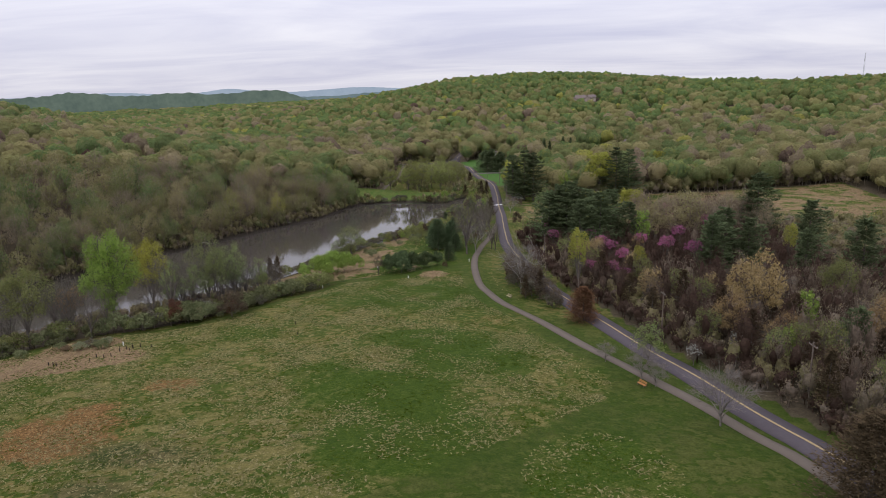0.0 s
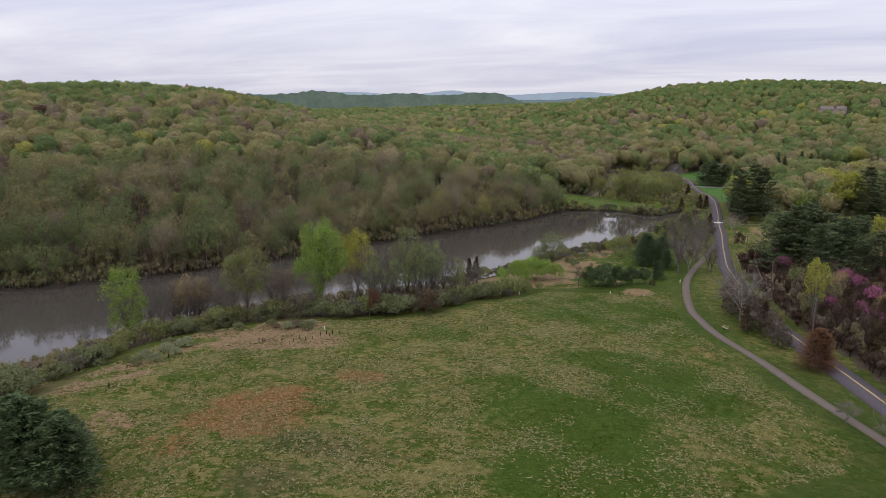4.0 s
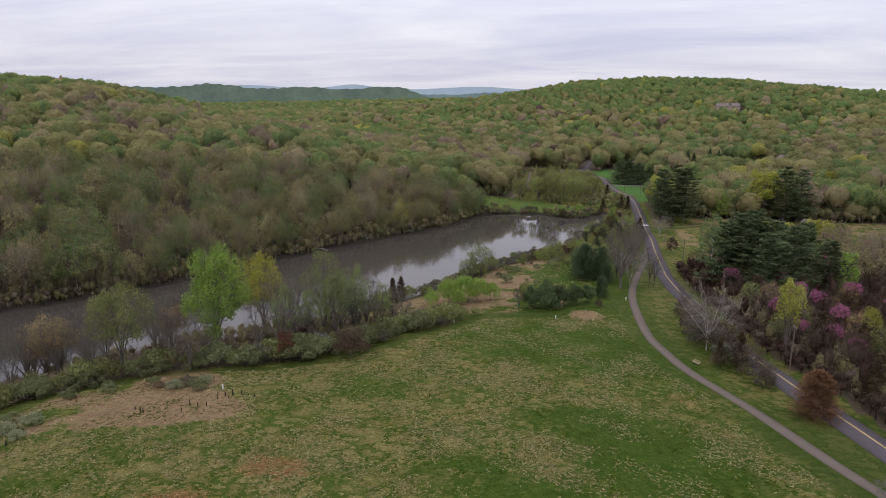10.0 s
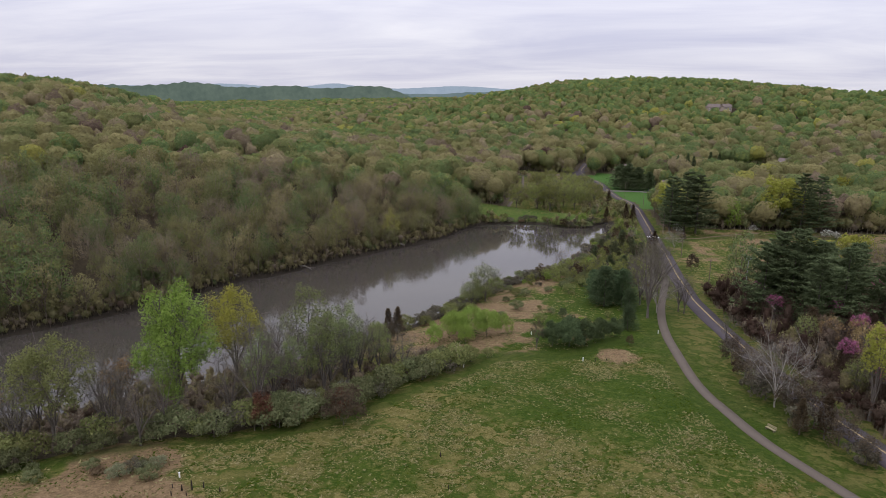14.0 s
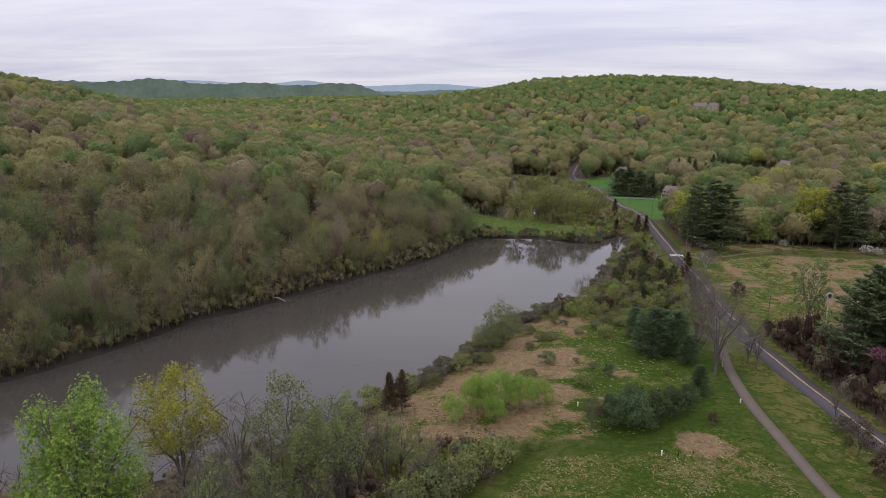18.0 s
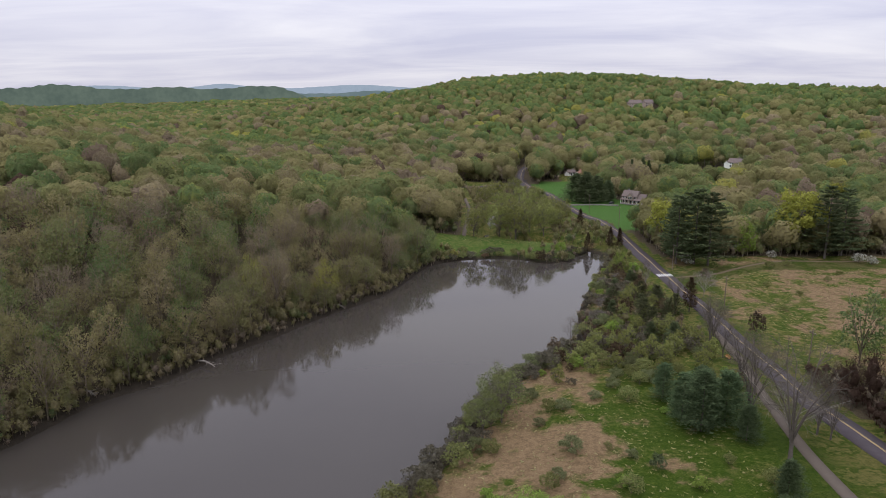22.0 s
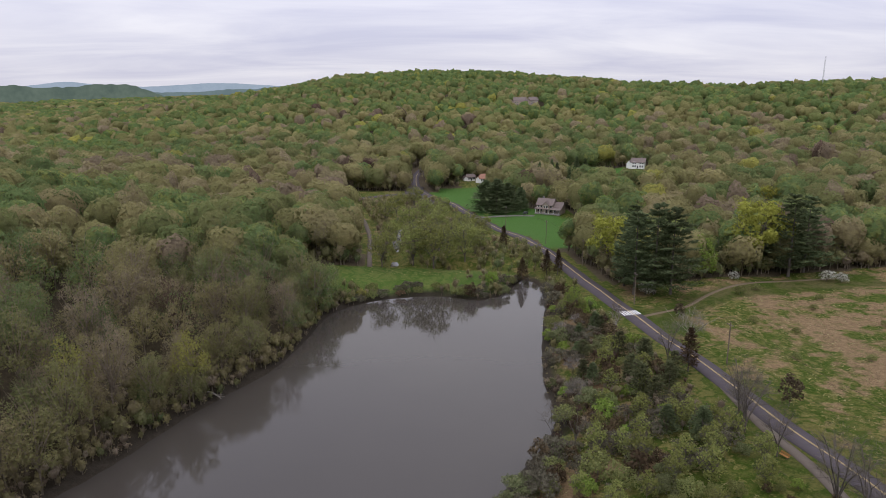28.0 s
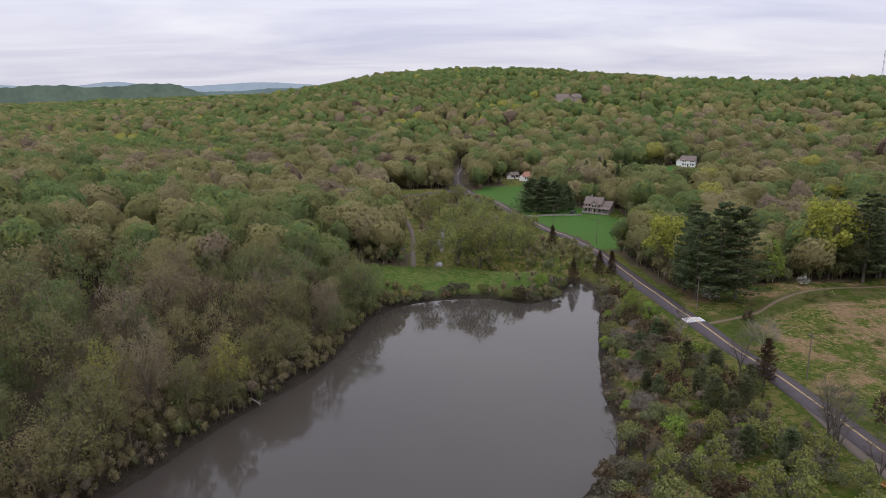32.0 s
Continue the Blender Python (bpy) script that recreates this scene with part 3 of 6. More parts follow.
# ---- plants ----
def clumps(rng, centres, size, normals, loose=0.45):
    """A small three-cornered spray of leaves at each centre, facing along its normal, more or less; size may be an array."""
    n = len(centres)
    size = np.broadcast_to(size, (n,))[:, None]
    away = normals + rng.normal(size=(n, 3)) * loose
    u = np.cross(away, rng.normal(size=(n, 3)))
    u /= np.linalg.norm(u, axis=1)[:, None] + 1e-9
    w = np.cross(away, u)
    w /= np.linalg.norm(w, axis=1)[:, None] + 1e-9
    a = centres - u * size * 0.55
    b = centres + u * size * 0.45 + w * size * rng.uniform(0.35, 0.6, (n, 1))
    c = centres + u * size * 0.45 - w * size * rng.uniform(0.35, 0.6, (n, 1))
    v = np.stack([a, b, c], 1).reshape(-1, 3)
    return v, np.arange(3 * n).reshape(n, 3)


def twig_sprays(rng, centres, normals, length, width):
    """Thin bare twigs that point out of a crown."""
    n = len(centres)
    d = normals + rng.normal(size=(n, 3)) * 0.45 + (0, 0, 0.25)
    d /= np.linalg.norm(d, axis=1)[:, None]
    w = np.cross(d, rng.normal(size=(n, 3)))
    w /= np.linalg.norm(w, axis=1)[:, None] + 1e-9
    ln = length * rng.uniform(0.6, 1.4, (n, 1))
    v = np.stack([centres - d * ln * 0.6 - w * width, centres - d * ln * 0.6 + w * width, centres + d * ln * 0.4], 1).reshape(-1, 3)
    return v, np.arange(3 * n).reshape(n, 3)


def needles(rng, centres, ways, length, width):
    """A slim spray of needles at each centre, lying flat along its bough."""
    n = len(centres)
    d = ways + rng.normal(size=(n, 3)) * (0.45, 0.45, 0.25)
    d /= np.linalg.norm(d, axis=1)[:, None]
    w = np.cross(d, (0, 0, 1.0) + rng.normal(size=(n, 3)) * 0.5)
    w /= np.linalg.norm(w, axis=1)[:, None] + 1e-9
    ln, wd = length * rng.uniform(0.6, 1.4, (n, 1)), width * rng.uniform(0.6, 1.4, (n, 1))
    v = np.stack([centres - d * ln * 0.4 - w * wd, centres - d * ln * 0.4 + w * wd, centres + d * ln * 0.6], 1).reshape(-1, 3)
    return v, np.arange(3 * n).reshape(n, 3)


def boughs(rng, lobes=9, low=-0.4, deep=(0.52, 0.70)):
    """Centres and radii of the round boughs of a crown, in a ball of radius one."""
    i = np.arange(lobes)
    h = low + (0.98 - low) * (i + rng.uniform(0.2, 0.8, lobes)) / lobes
    a = i * 2.4 + rng.uniform(-0.4, 0.4, lobes)
    r = np.sqrt(np.clip(1 - h * h, 0, 1))
    centre = np.stack([r * np.cos(a), r * np.sin(a), h], 1) * rng.uniform(*deep, lobes)[:, None]
    return centre, rng.uniform(0.30, 0.46, lobes) * min(1.0, (14 / lobes) ** 0.4)


def crown_points(rng, n, rx, rz, cz, lobes=9, hollow=0.75, low=-0.4, shape=None):
    """Points and normals over a crown made of round boughs set about a dome."""
    centre, rad = shape or boughs(rng, lobes, low)
    m = 4 * n
    k = rng.randint(0, len(rad), m)
    d = rng.normal(size=(m, 3))
    d /= np.linalg.norm(d, axis=1)[:, None]
    p = centre[k] + d * (rad[k] * rng.uniform(hollow, 1.0, m))[:, None]
    near = np.linalg.norm(p[:, None] - centre[None], axis=2) / rad
    near[np.arange(m), k] = 9
    keep = np.nonzero((near.min(1) > 0.8) & (d[:, 2] > -0.55))[0][:n]
    p, d = p[keep], d[keep] + p[keep] * 0.8
    return p * (rx, rx, rz) + (0, 0, cz), d / np.linalg.norm(d, axis=1)[:, None]


def leaf_mass(rng, shape, rx, rz, cz, rings, sides, fill=0.9, foot=-0.86, rough=0.07):
    """The closed inner mass of a crown: a hull over its boughs, bumpy and uneven."""
    centre, rad = shape
    h = np.sin(np.linspace(1.28 if rings > 4 else 1.08, math.asin(foot), rings))
    a = np.arange(sides) * 6.283 / sides
    d = np.stack([np.outer(np.sqrt(1 - h * h), np.cos(a)), np.outer(np.sqrt(1 - h * h), np.sin(a)), np.repeat(h[:, None], sides, 1)], 2).reshape(-1, 3)
    dc = d @ centre.T
    q = dc ** 2 - (centre ** 2).sum(1) + rad ** 2
    r = np.where(q > 0, dc + np.sqrt(np.maximum(q, 0)), 0.0).max(1)
    r = np.maximum(r, 0.60) * fill * rng.uniform(1 - rough, 1 + rough, len(r))
    v = d * r[:, None] * (rx, rx, rz) + (0, 0, cz)
    f = []
    for i in range(rings - 1):
        for j in range(sides):
            p0, p1 = i * sides + j, i * sides + (j + 1) % sides
            f += [(p0, p0 + sides, p1 + sides), (p0, p1 + sides, p1)]
    f += [(0, j, j + 1) for j in range(1, sides - 1)]
    return v, np.array(f)


def tube(path, radii, sides=5):
    """A tapered limb along a path of points."""
    path, v, f = np.asarray(path, float), [], []
    for i, (p, r) in enumerate(zip(path, radii)):
        t = path[min(i + 1, len(path) - 1)] - path[max(i - 1, 0)]
        t = t / (np.linalg.norm(t) + 1e-9)
        u = np.cross(t, (0.31, 0.95, 0.02) if abs(t[2]) > 0.5 else (0, 0, 1))
        u /= np.linalg.norm(u)
        w = np.cross(t, u)
        for k in range(sides):
            a = 6.283 * k / sides
            v.append(p + r * (math.cos(a) * u + math.sin(a) * w))
    for i in range(len(path) - 1):
        for k in range(sides):
            a, b = i * sides + k, i * sides + (k + 1) % sides
            f += [(a, b, b + sides), (a, b + sides, a + sides)]
    return np.array(v), np.array(f)


def joined(pieces):
    v, f, n = [], [], 0
    for a, b in pieces:
        v.append(a), f.append(b + n)
        n += len(a)
    return np.concatenate(v), np.concatenate(f)


def limbs(rng, height, girth, spread, count=7, twigs=0, start=0.3, droop=0.0):
    """A leaning, tapered trunk with limbs and, where asked, twigs."""
    k = np.linspace(0, 1, 6)
    bend = rng.normal(size=2) * 0.05 * height
    trunk = np.stack([bend[0] * k ** 2, bend[1] * k ** 2, height * k * 0.92 - 0.4], 1)
    out = [tube(trunk, girth * (1.15 - k * 0.95), 6)]
    for j in range(count):
        t = start + (0.92 - start) * (j + rng.uniform(0, 0.8)) / count
        base = np.array([np.interp(t, k, trunk[:, i]) for i in range(3)])
        a = j * 2.4 + rng.uniform(-0.5, 0.5)
        length = spread * rng.uniform(0.7, 1.1) * (1.15 - 0.6 * t)
        rise = rng.uniform(0.35, 0.95) - droop
        way = np.array([math.cos(a), math.sin(a), rise])
        way /= np.linalg.norm(way)
        s = np.linspace(0, 1, 4)[:, None]
        path = base + way * length * s + np.array([0, 0, 0.18 * length]) * s ** 2 + rng.normal(size=(4, 3)) * 0.05 * length * s
        r0 = girth * (1.1 - t) * 0.55
        out.append(tube(path, np.linspace(r0, r0 * 0.25, 4), 4))
        for q in range(twigs):
            u = rng.uniform(0.3, 1.0)
            b = np.array([np.interp(u, s[:, 0], path[:, i]) for i in range(3)])
            w = way * 0.8 + rng.normal(size=3) * 0.55 + (0, 0, 0.25)
            w /= np.linalg.norm(w)
            ln = length * rng.uniform(0.25, 0.5)
            mid = b + w * ln * 0.5 + rng.normal(size=3) * 0.06 * ln
            end = b + w * ln
            out.append(tube([b, mid, end], [r0 * 0.42, r0 * 0.3, r0 * 0.16], 3))
            for e in range(3):
                w2 = w + rng.normal(size=3) * 0.6
                w2 /= np.linalg.norm(w2)
                out.append(tube([mid if e else end, (mid if e else end) + w2 * ln * 0.55], [r0 * 0.22, r0 * 0.1], 3))
    return joined(out)


def thing(name, label, category, group="", kind=""):
    return tagged(new(name), label, category, group, kind)


def stems(rng, height, spread, count=5, girth=0.012, twigs=5):
    """Several stems that rise and spread from a short trunk, each with twigs."""
    g = height * girth
    out = [tube([(0, 0, -0.5), (0.05, 0, height * 0.12), (0.1, 0.05, height * 0.2)], [g * 1.35, g * 1.1, g * 0.95], 6)]
    for j in range(count):
        a = j * 6.283 / count + rng.uniform(-0.5, 0.5)
        lean = spread * rng.uniform(0.45, 1.0) * (0.35 if j == 0 else 1)
        s = np.linspace(0, 1, 5)[:, None]
        top = height * (0.98 - 0.3 * lean / spread) * rng.uniform(0.85, 1.0)
        way = np.array([math.cos(a), math.sin(a), 0.0])
        path = np.array([0.08, 0.03, height * rng.uniform(0.08, 0.2)]) + way * lean * s ** 1.3 + np.array([0, 0, top * 0.85]) * s + rng.normal(size=(5, 3)) * 0.02 * height * s
        out.append(tube(path, g * np.array([0.75, 0.6, 0.45, 0.3, 0.12]), 4))
        for q in range(twigs):
            u = rng.uniform(0.25, 1.0)
            b = np.array([np.interp(u, s[:, 0], path[:, i]) for i in range(3)])
            w = way * rng.uniform(-0.2, 1.0) + rng.normal(size=3) * 0.5 + (0, 0, 0.45)
            w /= np.linalg.norm(w)
            ln = spread * rng.uniform(0.35, 0.7)
            mid = b + w * ln * 0.5 + rng.normal(size=3) * 0.06 * ln
            out.append(tube([b, mid, b + w * ln], [g * 0.3, g * 0.2, g * 0.08], 3))
            for e in range(2):
                w2 = w + rng.normal(size=3) * 0.55
                out.append(tube([mid, mid + w2 / np.linalg.norm(w2) * ln * 0.55], [g * 0.15, g * 0.05], 3))
    return joined(out)


def broadleaf(label, material, height, rx, seed, n=900, size=0.5, twigs=2, group="", name="tree", bark_m=None, low=-0.6, base=0.32):
    """A broad-leaved tree: trunk with spreading stems and twigs, and a crown of small leaf sprays."""
    rng = np.random.RandomState(seed)
    ob = thing(name, label, "tree", group)
    rz = height * (1 - base) * 0.56
    p, d = crown_points(rng, 240, rx * 0.95, rz, height - rz, 12, 0.3, low)
    v, f = joined([stems(rng, height, rx, 6, 0.012, twigs + 2), twig_sprays(rng, p, d, 0.28 * rx, 0.03)])
    mesh_object("trunk", v, f, bark_m or M_BARK, ob)
    count = 26 if height > 9 else 14
    p, d = crown_points(rng, int(n * 0.62), rx, rz, height - rz, count, 0.35, low, boughs(rng, count, low, (0.40, 0.80)))
    v, f = clumps(rng, p, 1.2 * size * rng.uniform(0.5, 1.4, len(p)), d, 0.7)
    mesh_object("crown", v, f, material, ob)
    return ob


def bare_tree(label, height, rx, seed, material=None, group="", bud_m=None, girth=0.013, twigs=1300):
    """A leafless tree: trunk with spreading stems, and a crown of fine twigs."""
    rng = np.random.RandomState(seed)
    ob = thing("bare_tree", label, "tree", group)
    v, f = stems(rng, height, rx * 1.15, 7 if girth > 0.01 else 5, girth, 7)
    mesh_object("trunk", v, f, material or M_BARK, ob)
    p, d = crown_points(rng, twigs, rx * 1.1, height * 0.42, height * 0.6, 13, 0.3, -0.7)
    v, f = twig_sprays(rng, p, d, 0.26 * rx, 0.02)
    mesh_object("crown", v, f, bud_m or M_BROWN, ob)
    return ob


def conifer(label, material, height, rx, seed, n=1100, size=0.55, name="pine_tree", group="", power=0.9, per=16, start=0.1):
    """An evergreen: straight trunk and drooping whorls of needles, with gaps between them."""
    rng = np.random.RandomState(seed)
    ob = thing(name, label, "tree", group)
    k = np.linspace(0, 1, 5)
    v, f = tube(np.stack([0 * k, 0 * k, height * k * 0.97 - 0.4], 1), height * 0.017 * (1.1 - k), 6)
    mesh_object("trunk", v, f, M_BARK, ob)
    layers = max(7, n // (per * 6))
    each = 6
    whorl = np.repeat(np.arange(layers), each)
    h = start + (1 - start) * (whorl + 0.5 + rng.normal(size=len(whorl)) * 0.16) / layers
    h = np.clip(h, start, 0.995)
    turn = np.tile(np.arange(each) * 6.283 / each, layers) + whorl * 0.9 + rng.normal(size=len(whorl)) * 0.25
    reach = (rx * (1 - h) ** power + 0.25) * rng.uniform(0.5, 1.25, len(h)) * (1 + 0.22 * np.sin(turn + seed))
    q = np.repeat(np.arange(len(h)), int(per * 1.7))
    along = np.sqrt(rng.uniform(0.03, 1, len(q)))
    side = rng.normal(size=len(q)) * 0.20 * (1.1 - 0.6 * along) * reach[q]
    r = along * reach[q]
    c, s = np.cos(turn[q]), np.sin(turn[q])
    lift = height * (0.05 + 0.95 * h[q]) - 0.12 * r + 0.20 * r * along + rng.normal(size=len(q)) * 0.16
    p = np.stack([c * r - s * side, s * r + c * side, np.maximum(lift, 0.1)], 1)
    out = np.sign(side) * 0.6
    d = np.stack([c - s * out, s + c * out, 0.25 + 0 * c], 1)
    v, f = needles(rng, p, d, size * 1.7, size * 0.30)
    mesh_object("crown", v, f, material, ob)
    return ob


def bush(label, material, height, rx, seed, n=420, size=0.34, group="", name="shrub"):
    rng = np.random.RandomState(seed)
    ob = thing(name, label, "shrub", group)
    v, f = limbs(rng, height * 0.8, 0.05, rx * 0.8, 6, 1, 0.05)
    mesh_object("trunk", v, f, M_BARK, ob)
    p, d = crown_points(rng, n, rx, height * 0.6, height * 0.42, 9, 0.5, -0.4)
    p[:, 2] = np.abs(p[:, 2])
    v, f = clumps(rng, p, size * rng.uniform(0.6, 1.4, len(p)), d, 0.6)
    mesh_object("foliage", v, f, material, ob)
    return ob


def standing(x, y, scale=1.0, turn=0.0, sink=0.0):
    return Matrix.Translation((x, y, float(land(np.array([x]), np.array([y]))[0]) - sink)) @ Matrix.Rotation(turn, 4, "Z") @ Matrix.Scale(scale, 4)


def plant(proto, x, y, scale=1.0, turn=None):
    """A copy of a plant on the ground at x, y."""
    turn = random.uniform(0, 6.28) if turn is None else turn
    m = standing(x, y, scale, turn)
    ob = copy_thing(proto, m)
    ob.matrix_basis = m
    return ob


# ---- woods ----
def wood_proto(seed, leaves, size, rx=6.3, h=20.0, twigs=0, low=-0.85, lobes=12, tall=0.42, arms=0, rings=6, sides=8, fill=0.9, bare=0.0, foot=-0.86, trunk=True, reach=0.3, thin=0.05, shell=True, core=0.74, grain=1.0, open_=False):
    """One tree of the woods: boughs of leaf sprays and bare twigs round a twiggy inner mass, on a slim trunk with limbs.
    bare: how far the crown shows wood instead of leaves; grain: how fine its leaves and gaps are; open_: small boughs with gaps between them."""
    rng = np.random.RandomState(seed)
    rz = h * tall * rng.uniform(0.9, 1.1)
    slim = rng.uniform(0.82, 1.15)
    rx, h = rx * slim, h * (1.5 - 0.5 * slim)
    shape = boughs(rng, lobes, low, (0.40, 0.80)) if open_ else boughs(rng, lobes, low)
    out, share = [], []

    def put(piece, wood, lace=0.0):
        out.append(piece), share.append(np.tile((wood, lace, grain), (len(piece[0]), 1)))

    if leaves:
        p, d = crown_points(rng, leaves, rx * 1.05, rz * 1.05, h - rz, lobes, 0.4 if open_ else 0.72, low, shape)
        put(clumps(rng, p, size * rng.uniform(0.5, 1.4, len(p)), d, 0.6 if open_ else 0.5), 0.25 * bare)
    if core:
        put(leaf_mass(rng, shape, rx, rz, h - rz, max(3, rings - shell), max(5, sides - 2 * shell), fill * core, foot, 0.07 if shell else 0.15), bare)
    if shell:
        put(leaf_mass(rng, shape, rx, rz, h - rz, rings, sides, fill, foot, 0.13), 0.3 * bare, 1.0 if core else 0.9)
    if twigs:
        p, d = crown_points(rng, twigs, rx * 1.03, rz * 1.03, h - rz, lobes, 0.5, low, shape)
        put(twig_sprays(rng, p, d + (0, 0, 0.5), reach * rx, thin), 0.75)
    if trunk:
        put(tube([(0, 0, -0.5), (0.2, 0.1, h * 0.45), (0.1, 0, h * 0.85)], [0.24, 0.17, 0.05], 3), 1.0)
    for k in range(arms):
        a = k * 2.4 + rng.uniform(0, 0.6)
        r = rx * rng.uniform(0.6, 0.95)
        z0 = h * rng.uniform(0.25, 0.5)
        put(tube([(0.1, 0, z0), (r * 0.45 * math.cos(a), r * 0.45 * math.sin(a), z0 + h * 0.2), (r * math.cos(a), r * math.sin(a), h * rng.uniform(0.72, 0.93))], [0.13, 0.09, 0.03], 3), 1.0)
    v, f = joined(out)
    return v, f, np.concatenate(share)


def open_ground(x, y):
    """Where no wood grows: water, meadow, roads, lawns."""
    sd = pond_distance(x, y)
    wood = zones(x, y)[0]
    d_road, d_trail = distance(x, y, ROAD_LINE[::4])[0], distance(x, y, TRAIL_LINE[::4])[0]
    creek = (x > np.minimum(-98, -98 - 0.14 * (y - 440))) & (x < x_road(y)) & (y > 430) & (y < 655)
    side = np.minimum(distance(x, y, SIDE_ROAD)[0], distance(x, y, CREEK_TRAIL)[0])
    return (sd < 0.8) | creek | (side < 6) | (wood < 0.5) | (d_road < 8) | (d_trail < 4) | ((x > field_edge(y) - 70) & (x < x_road(y)) & (y < 420) & (sd > 0) & (y > 60)
                                                                    & (x > np.interp(y, [60, 110, 190, 300, 420], [-180, -170, -140, -75, -45])))


def wood_patch(name, label, protos, cell, inside, seed, size_range=(0.8, 1.25), box=(-1800, 1700, -40, 4700), shift=0.0, anywhere=False, spread=0.15):
    """A stand of trees, too many to count, as one mesh."""
    rng = np.random.RandomState(seed)
    x, y = np.meshgrid(np.arange(box[0], box[1], cell), np.arange(box[2], box[3], cell))
    x, y = x.ravel(), y.ravel()
    x = x + rng.uniform(-0.45, 0.45, len(x)) * cell
    y = y + rng.uniform(-0.45, 0.45, len(y)) * cell
    k = inside(x, y)
    x, y = x[k], y[k]
    k = (pond_distance(x, y) > 0.3) if anywhere else ~open_ground(x, y)
    x, y = x[k], y[k]
    z = land(x, y)
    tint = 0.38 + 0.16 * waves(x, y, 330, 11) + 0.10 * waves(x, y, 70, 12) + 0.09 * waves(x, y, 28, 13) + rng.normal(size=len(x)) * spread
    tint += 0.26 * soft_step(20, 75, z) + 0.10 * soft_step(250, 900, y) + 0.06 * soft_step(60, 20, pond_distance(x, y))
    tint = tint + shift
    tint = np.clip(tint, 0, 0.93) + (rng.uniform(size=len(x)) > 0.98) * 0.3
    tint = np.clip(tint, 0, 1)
    scale = rng.uniform(*size_range, len(x))
    turn = rng.uniform(0, 6.283, len(x))
    # trees with little green are the bare ones, from the first half of the kinds
    half = len(protos) // 2
    which = rng.randint(0, half, len(x)) + np.where(tint + rng.normal(size=len(x)) * 0.06 > 0.40, len(protos) - half, 0)
    vs, fs, ts, ws, n = [], [], [], [], 0
    for q, (pv, pf, pw) in enumerate(protos):
        s = np.nonzero(which == q)[0]
        if not len(s):
            continue
        c, w = np.cos(turn[s])[:, None], np.sin(turn[s])[:, None]
        sc = scale[s][:, None]
        v = np.stack([(pv[:, 0] * c - pv[:, 1] * w) * sc + x[s][:, None], (pv[:, 0] * w + pv[:, 1] * c) * sc + y[s][:, None],
                      pv[:, 2] * sc * (0.9 + 0.2 * ((s * 7919) % 97 / 97))[:, None] + z[s][:, None]], 2)
        f = pf[None] + (np.arange(len(s)) * len(pv))[:, None, None] + n
        vs.append(v.reshape(-1, 3)), fs.append(f.reshape(-1, 3)), ts.append(np.repeat(tint[s], len(pv))), ws.append(np.tile(pw, (len(s), 1)))
        n += v.shape[0] * v.shape[1]
    ob = mesh_object(name, np.concatenate(vs), np.concatenate(fs), M_WOODS, None, True, [("tint", np.concatenate(ts)), ("twig", np.concatenate(ws)[:, 0]), ("lace", np.concatenate(ws)[:, 1]), ("grain", np.concatenate(ws)[:, 2])])
    return tagged(ob, label, "woods", kind="stuff")


def far(x, y):
    return np.hypot(x + 50, y - 120)


def seen(x, y):
    """The sector that the flight looks into."""
    a = np.degrees(np.arctan2(x + 20, y + 60))
    return (a > -64) & (a < 44)




def valley_side(x, y):
    """Slopes that face the valley, not those behind a crest."""
    ex, ey, ez = -45, 110, 70
    worst = np.full(x.shape, -9.0)
    reach = np.hypot(x - ex, y - ey)
    for k in np.linspace(0.25, 0.97, 22):
        px, py = ex + (x - ex) * k, ey + (y - ey) * k
        worst = np.maximum(worst, (land(px, py, 99) - ez) / (reach * k))
    return (land(x, y, 99) + 9 - ez) / reach > worst


# ---- trees that stand apart ----
def row(proto, height, places):
    """Copies of a plant of a known height at places (x, y, height); the first one is the plant itself."""
    for k, (x, y, h) in enumerate(places):
        m = standing(x, y, h / height, random.uniform(0, 6.28))
        if k:
            copy_thing(proto, m).matrix_basis = m
        else:
            proto.matrix_basis = m


row(broadleaf("tall fresh-green tree at the pond hedge", M_GREEN, 24, 6.6, 1, 32000, 0.22, 6, base=0.1, low=-0.75), 24, [(-111.2, 161., 28.6)])
row(broadleaf("tall yellow-flowering tree with an open crown", M_GOLD, 24, 6.4, 2, 18000, 0.21, 8, base=0.18, low=-0.65), 24, [(-114., 184.8, 26.6)])
row(broadleaf("slim lime-green tree in young leaf", M_GREEN, 16, 4.4, 3, 10000, 0.19, 5, "young trees by the water", base=0.06, low=-0.85), 16, [(-150.7, 129, 23.7), (-36.4, 395.2, 10.6)])
row(broadleaf("olive-grey tree in early leaf", M_OLIVE, 18, 6.0, 4, 14000, 0.2, 6, "olive trees", base=0.18), 18, [(-123.5, 144.6, 22.9), (73.4, 169.4, 16)])
row(broadleaf("small tree with rusty spring buds", M_RUST, 13, 4.0, 5, 2800, 0.23, 6, "rusty trees in the hedge", base=0.3), 13, [(-154.1, 152.9, 17.6), (-144.8, 150.1, 15.3), (-147.5, 147, 14), (-123.5, 161, 14)])
row(broadleaf("thin tree with a sparse yellow-green haze of leaves", M_WILLOW, 18, 4.4, 6, 6500, 0.18, 7, "thin trees in the hedge", base=0.25), 18, [(-92.5, 177.8, 24.1), (-88.1, 185.2, 19.3), (-92.4, 170.9, 15), (-96, 165, 17), (-88.5, 176, 19), (-87, 183, 16), (-83, 192, 13)])
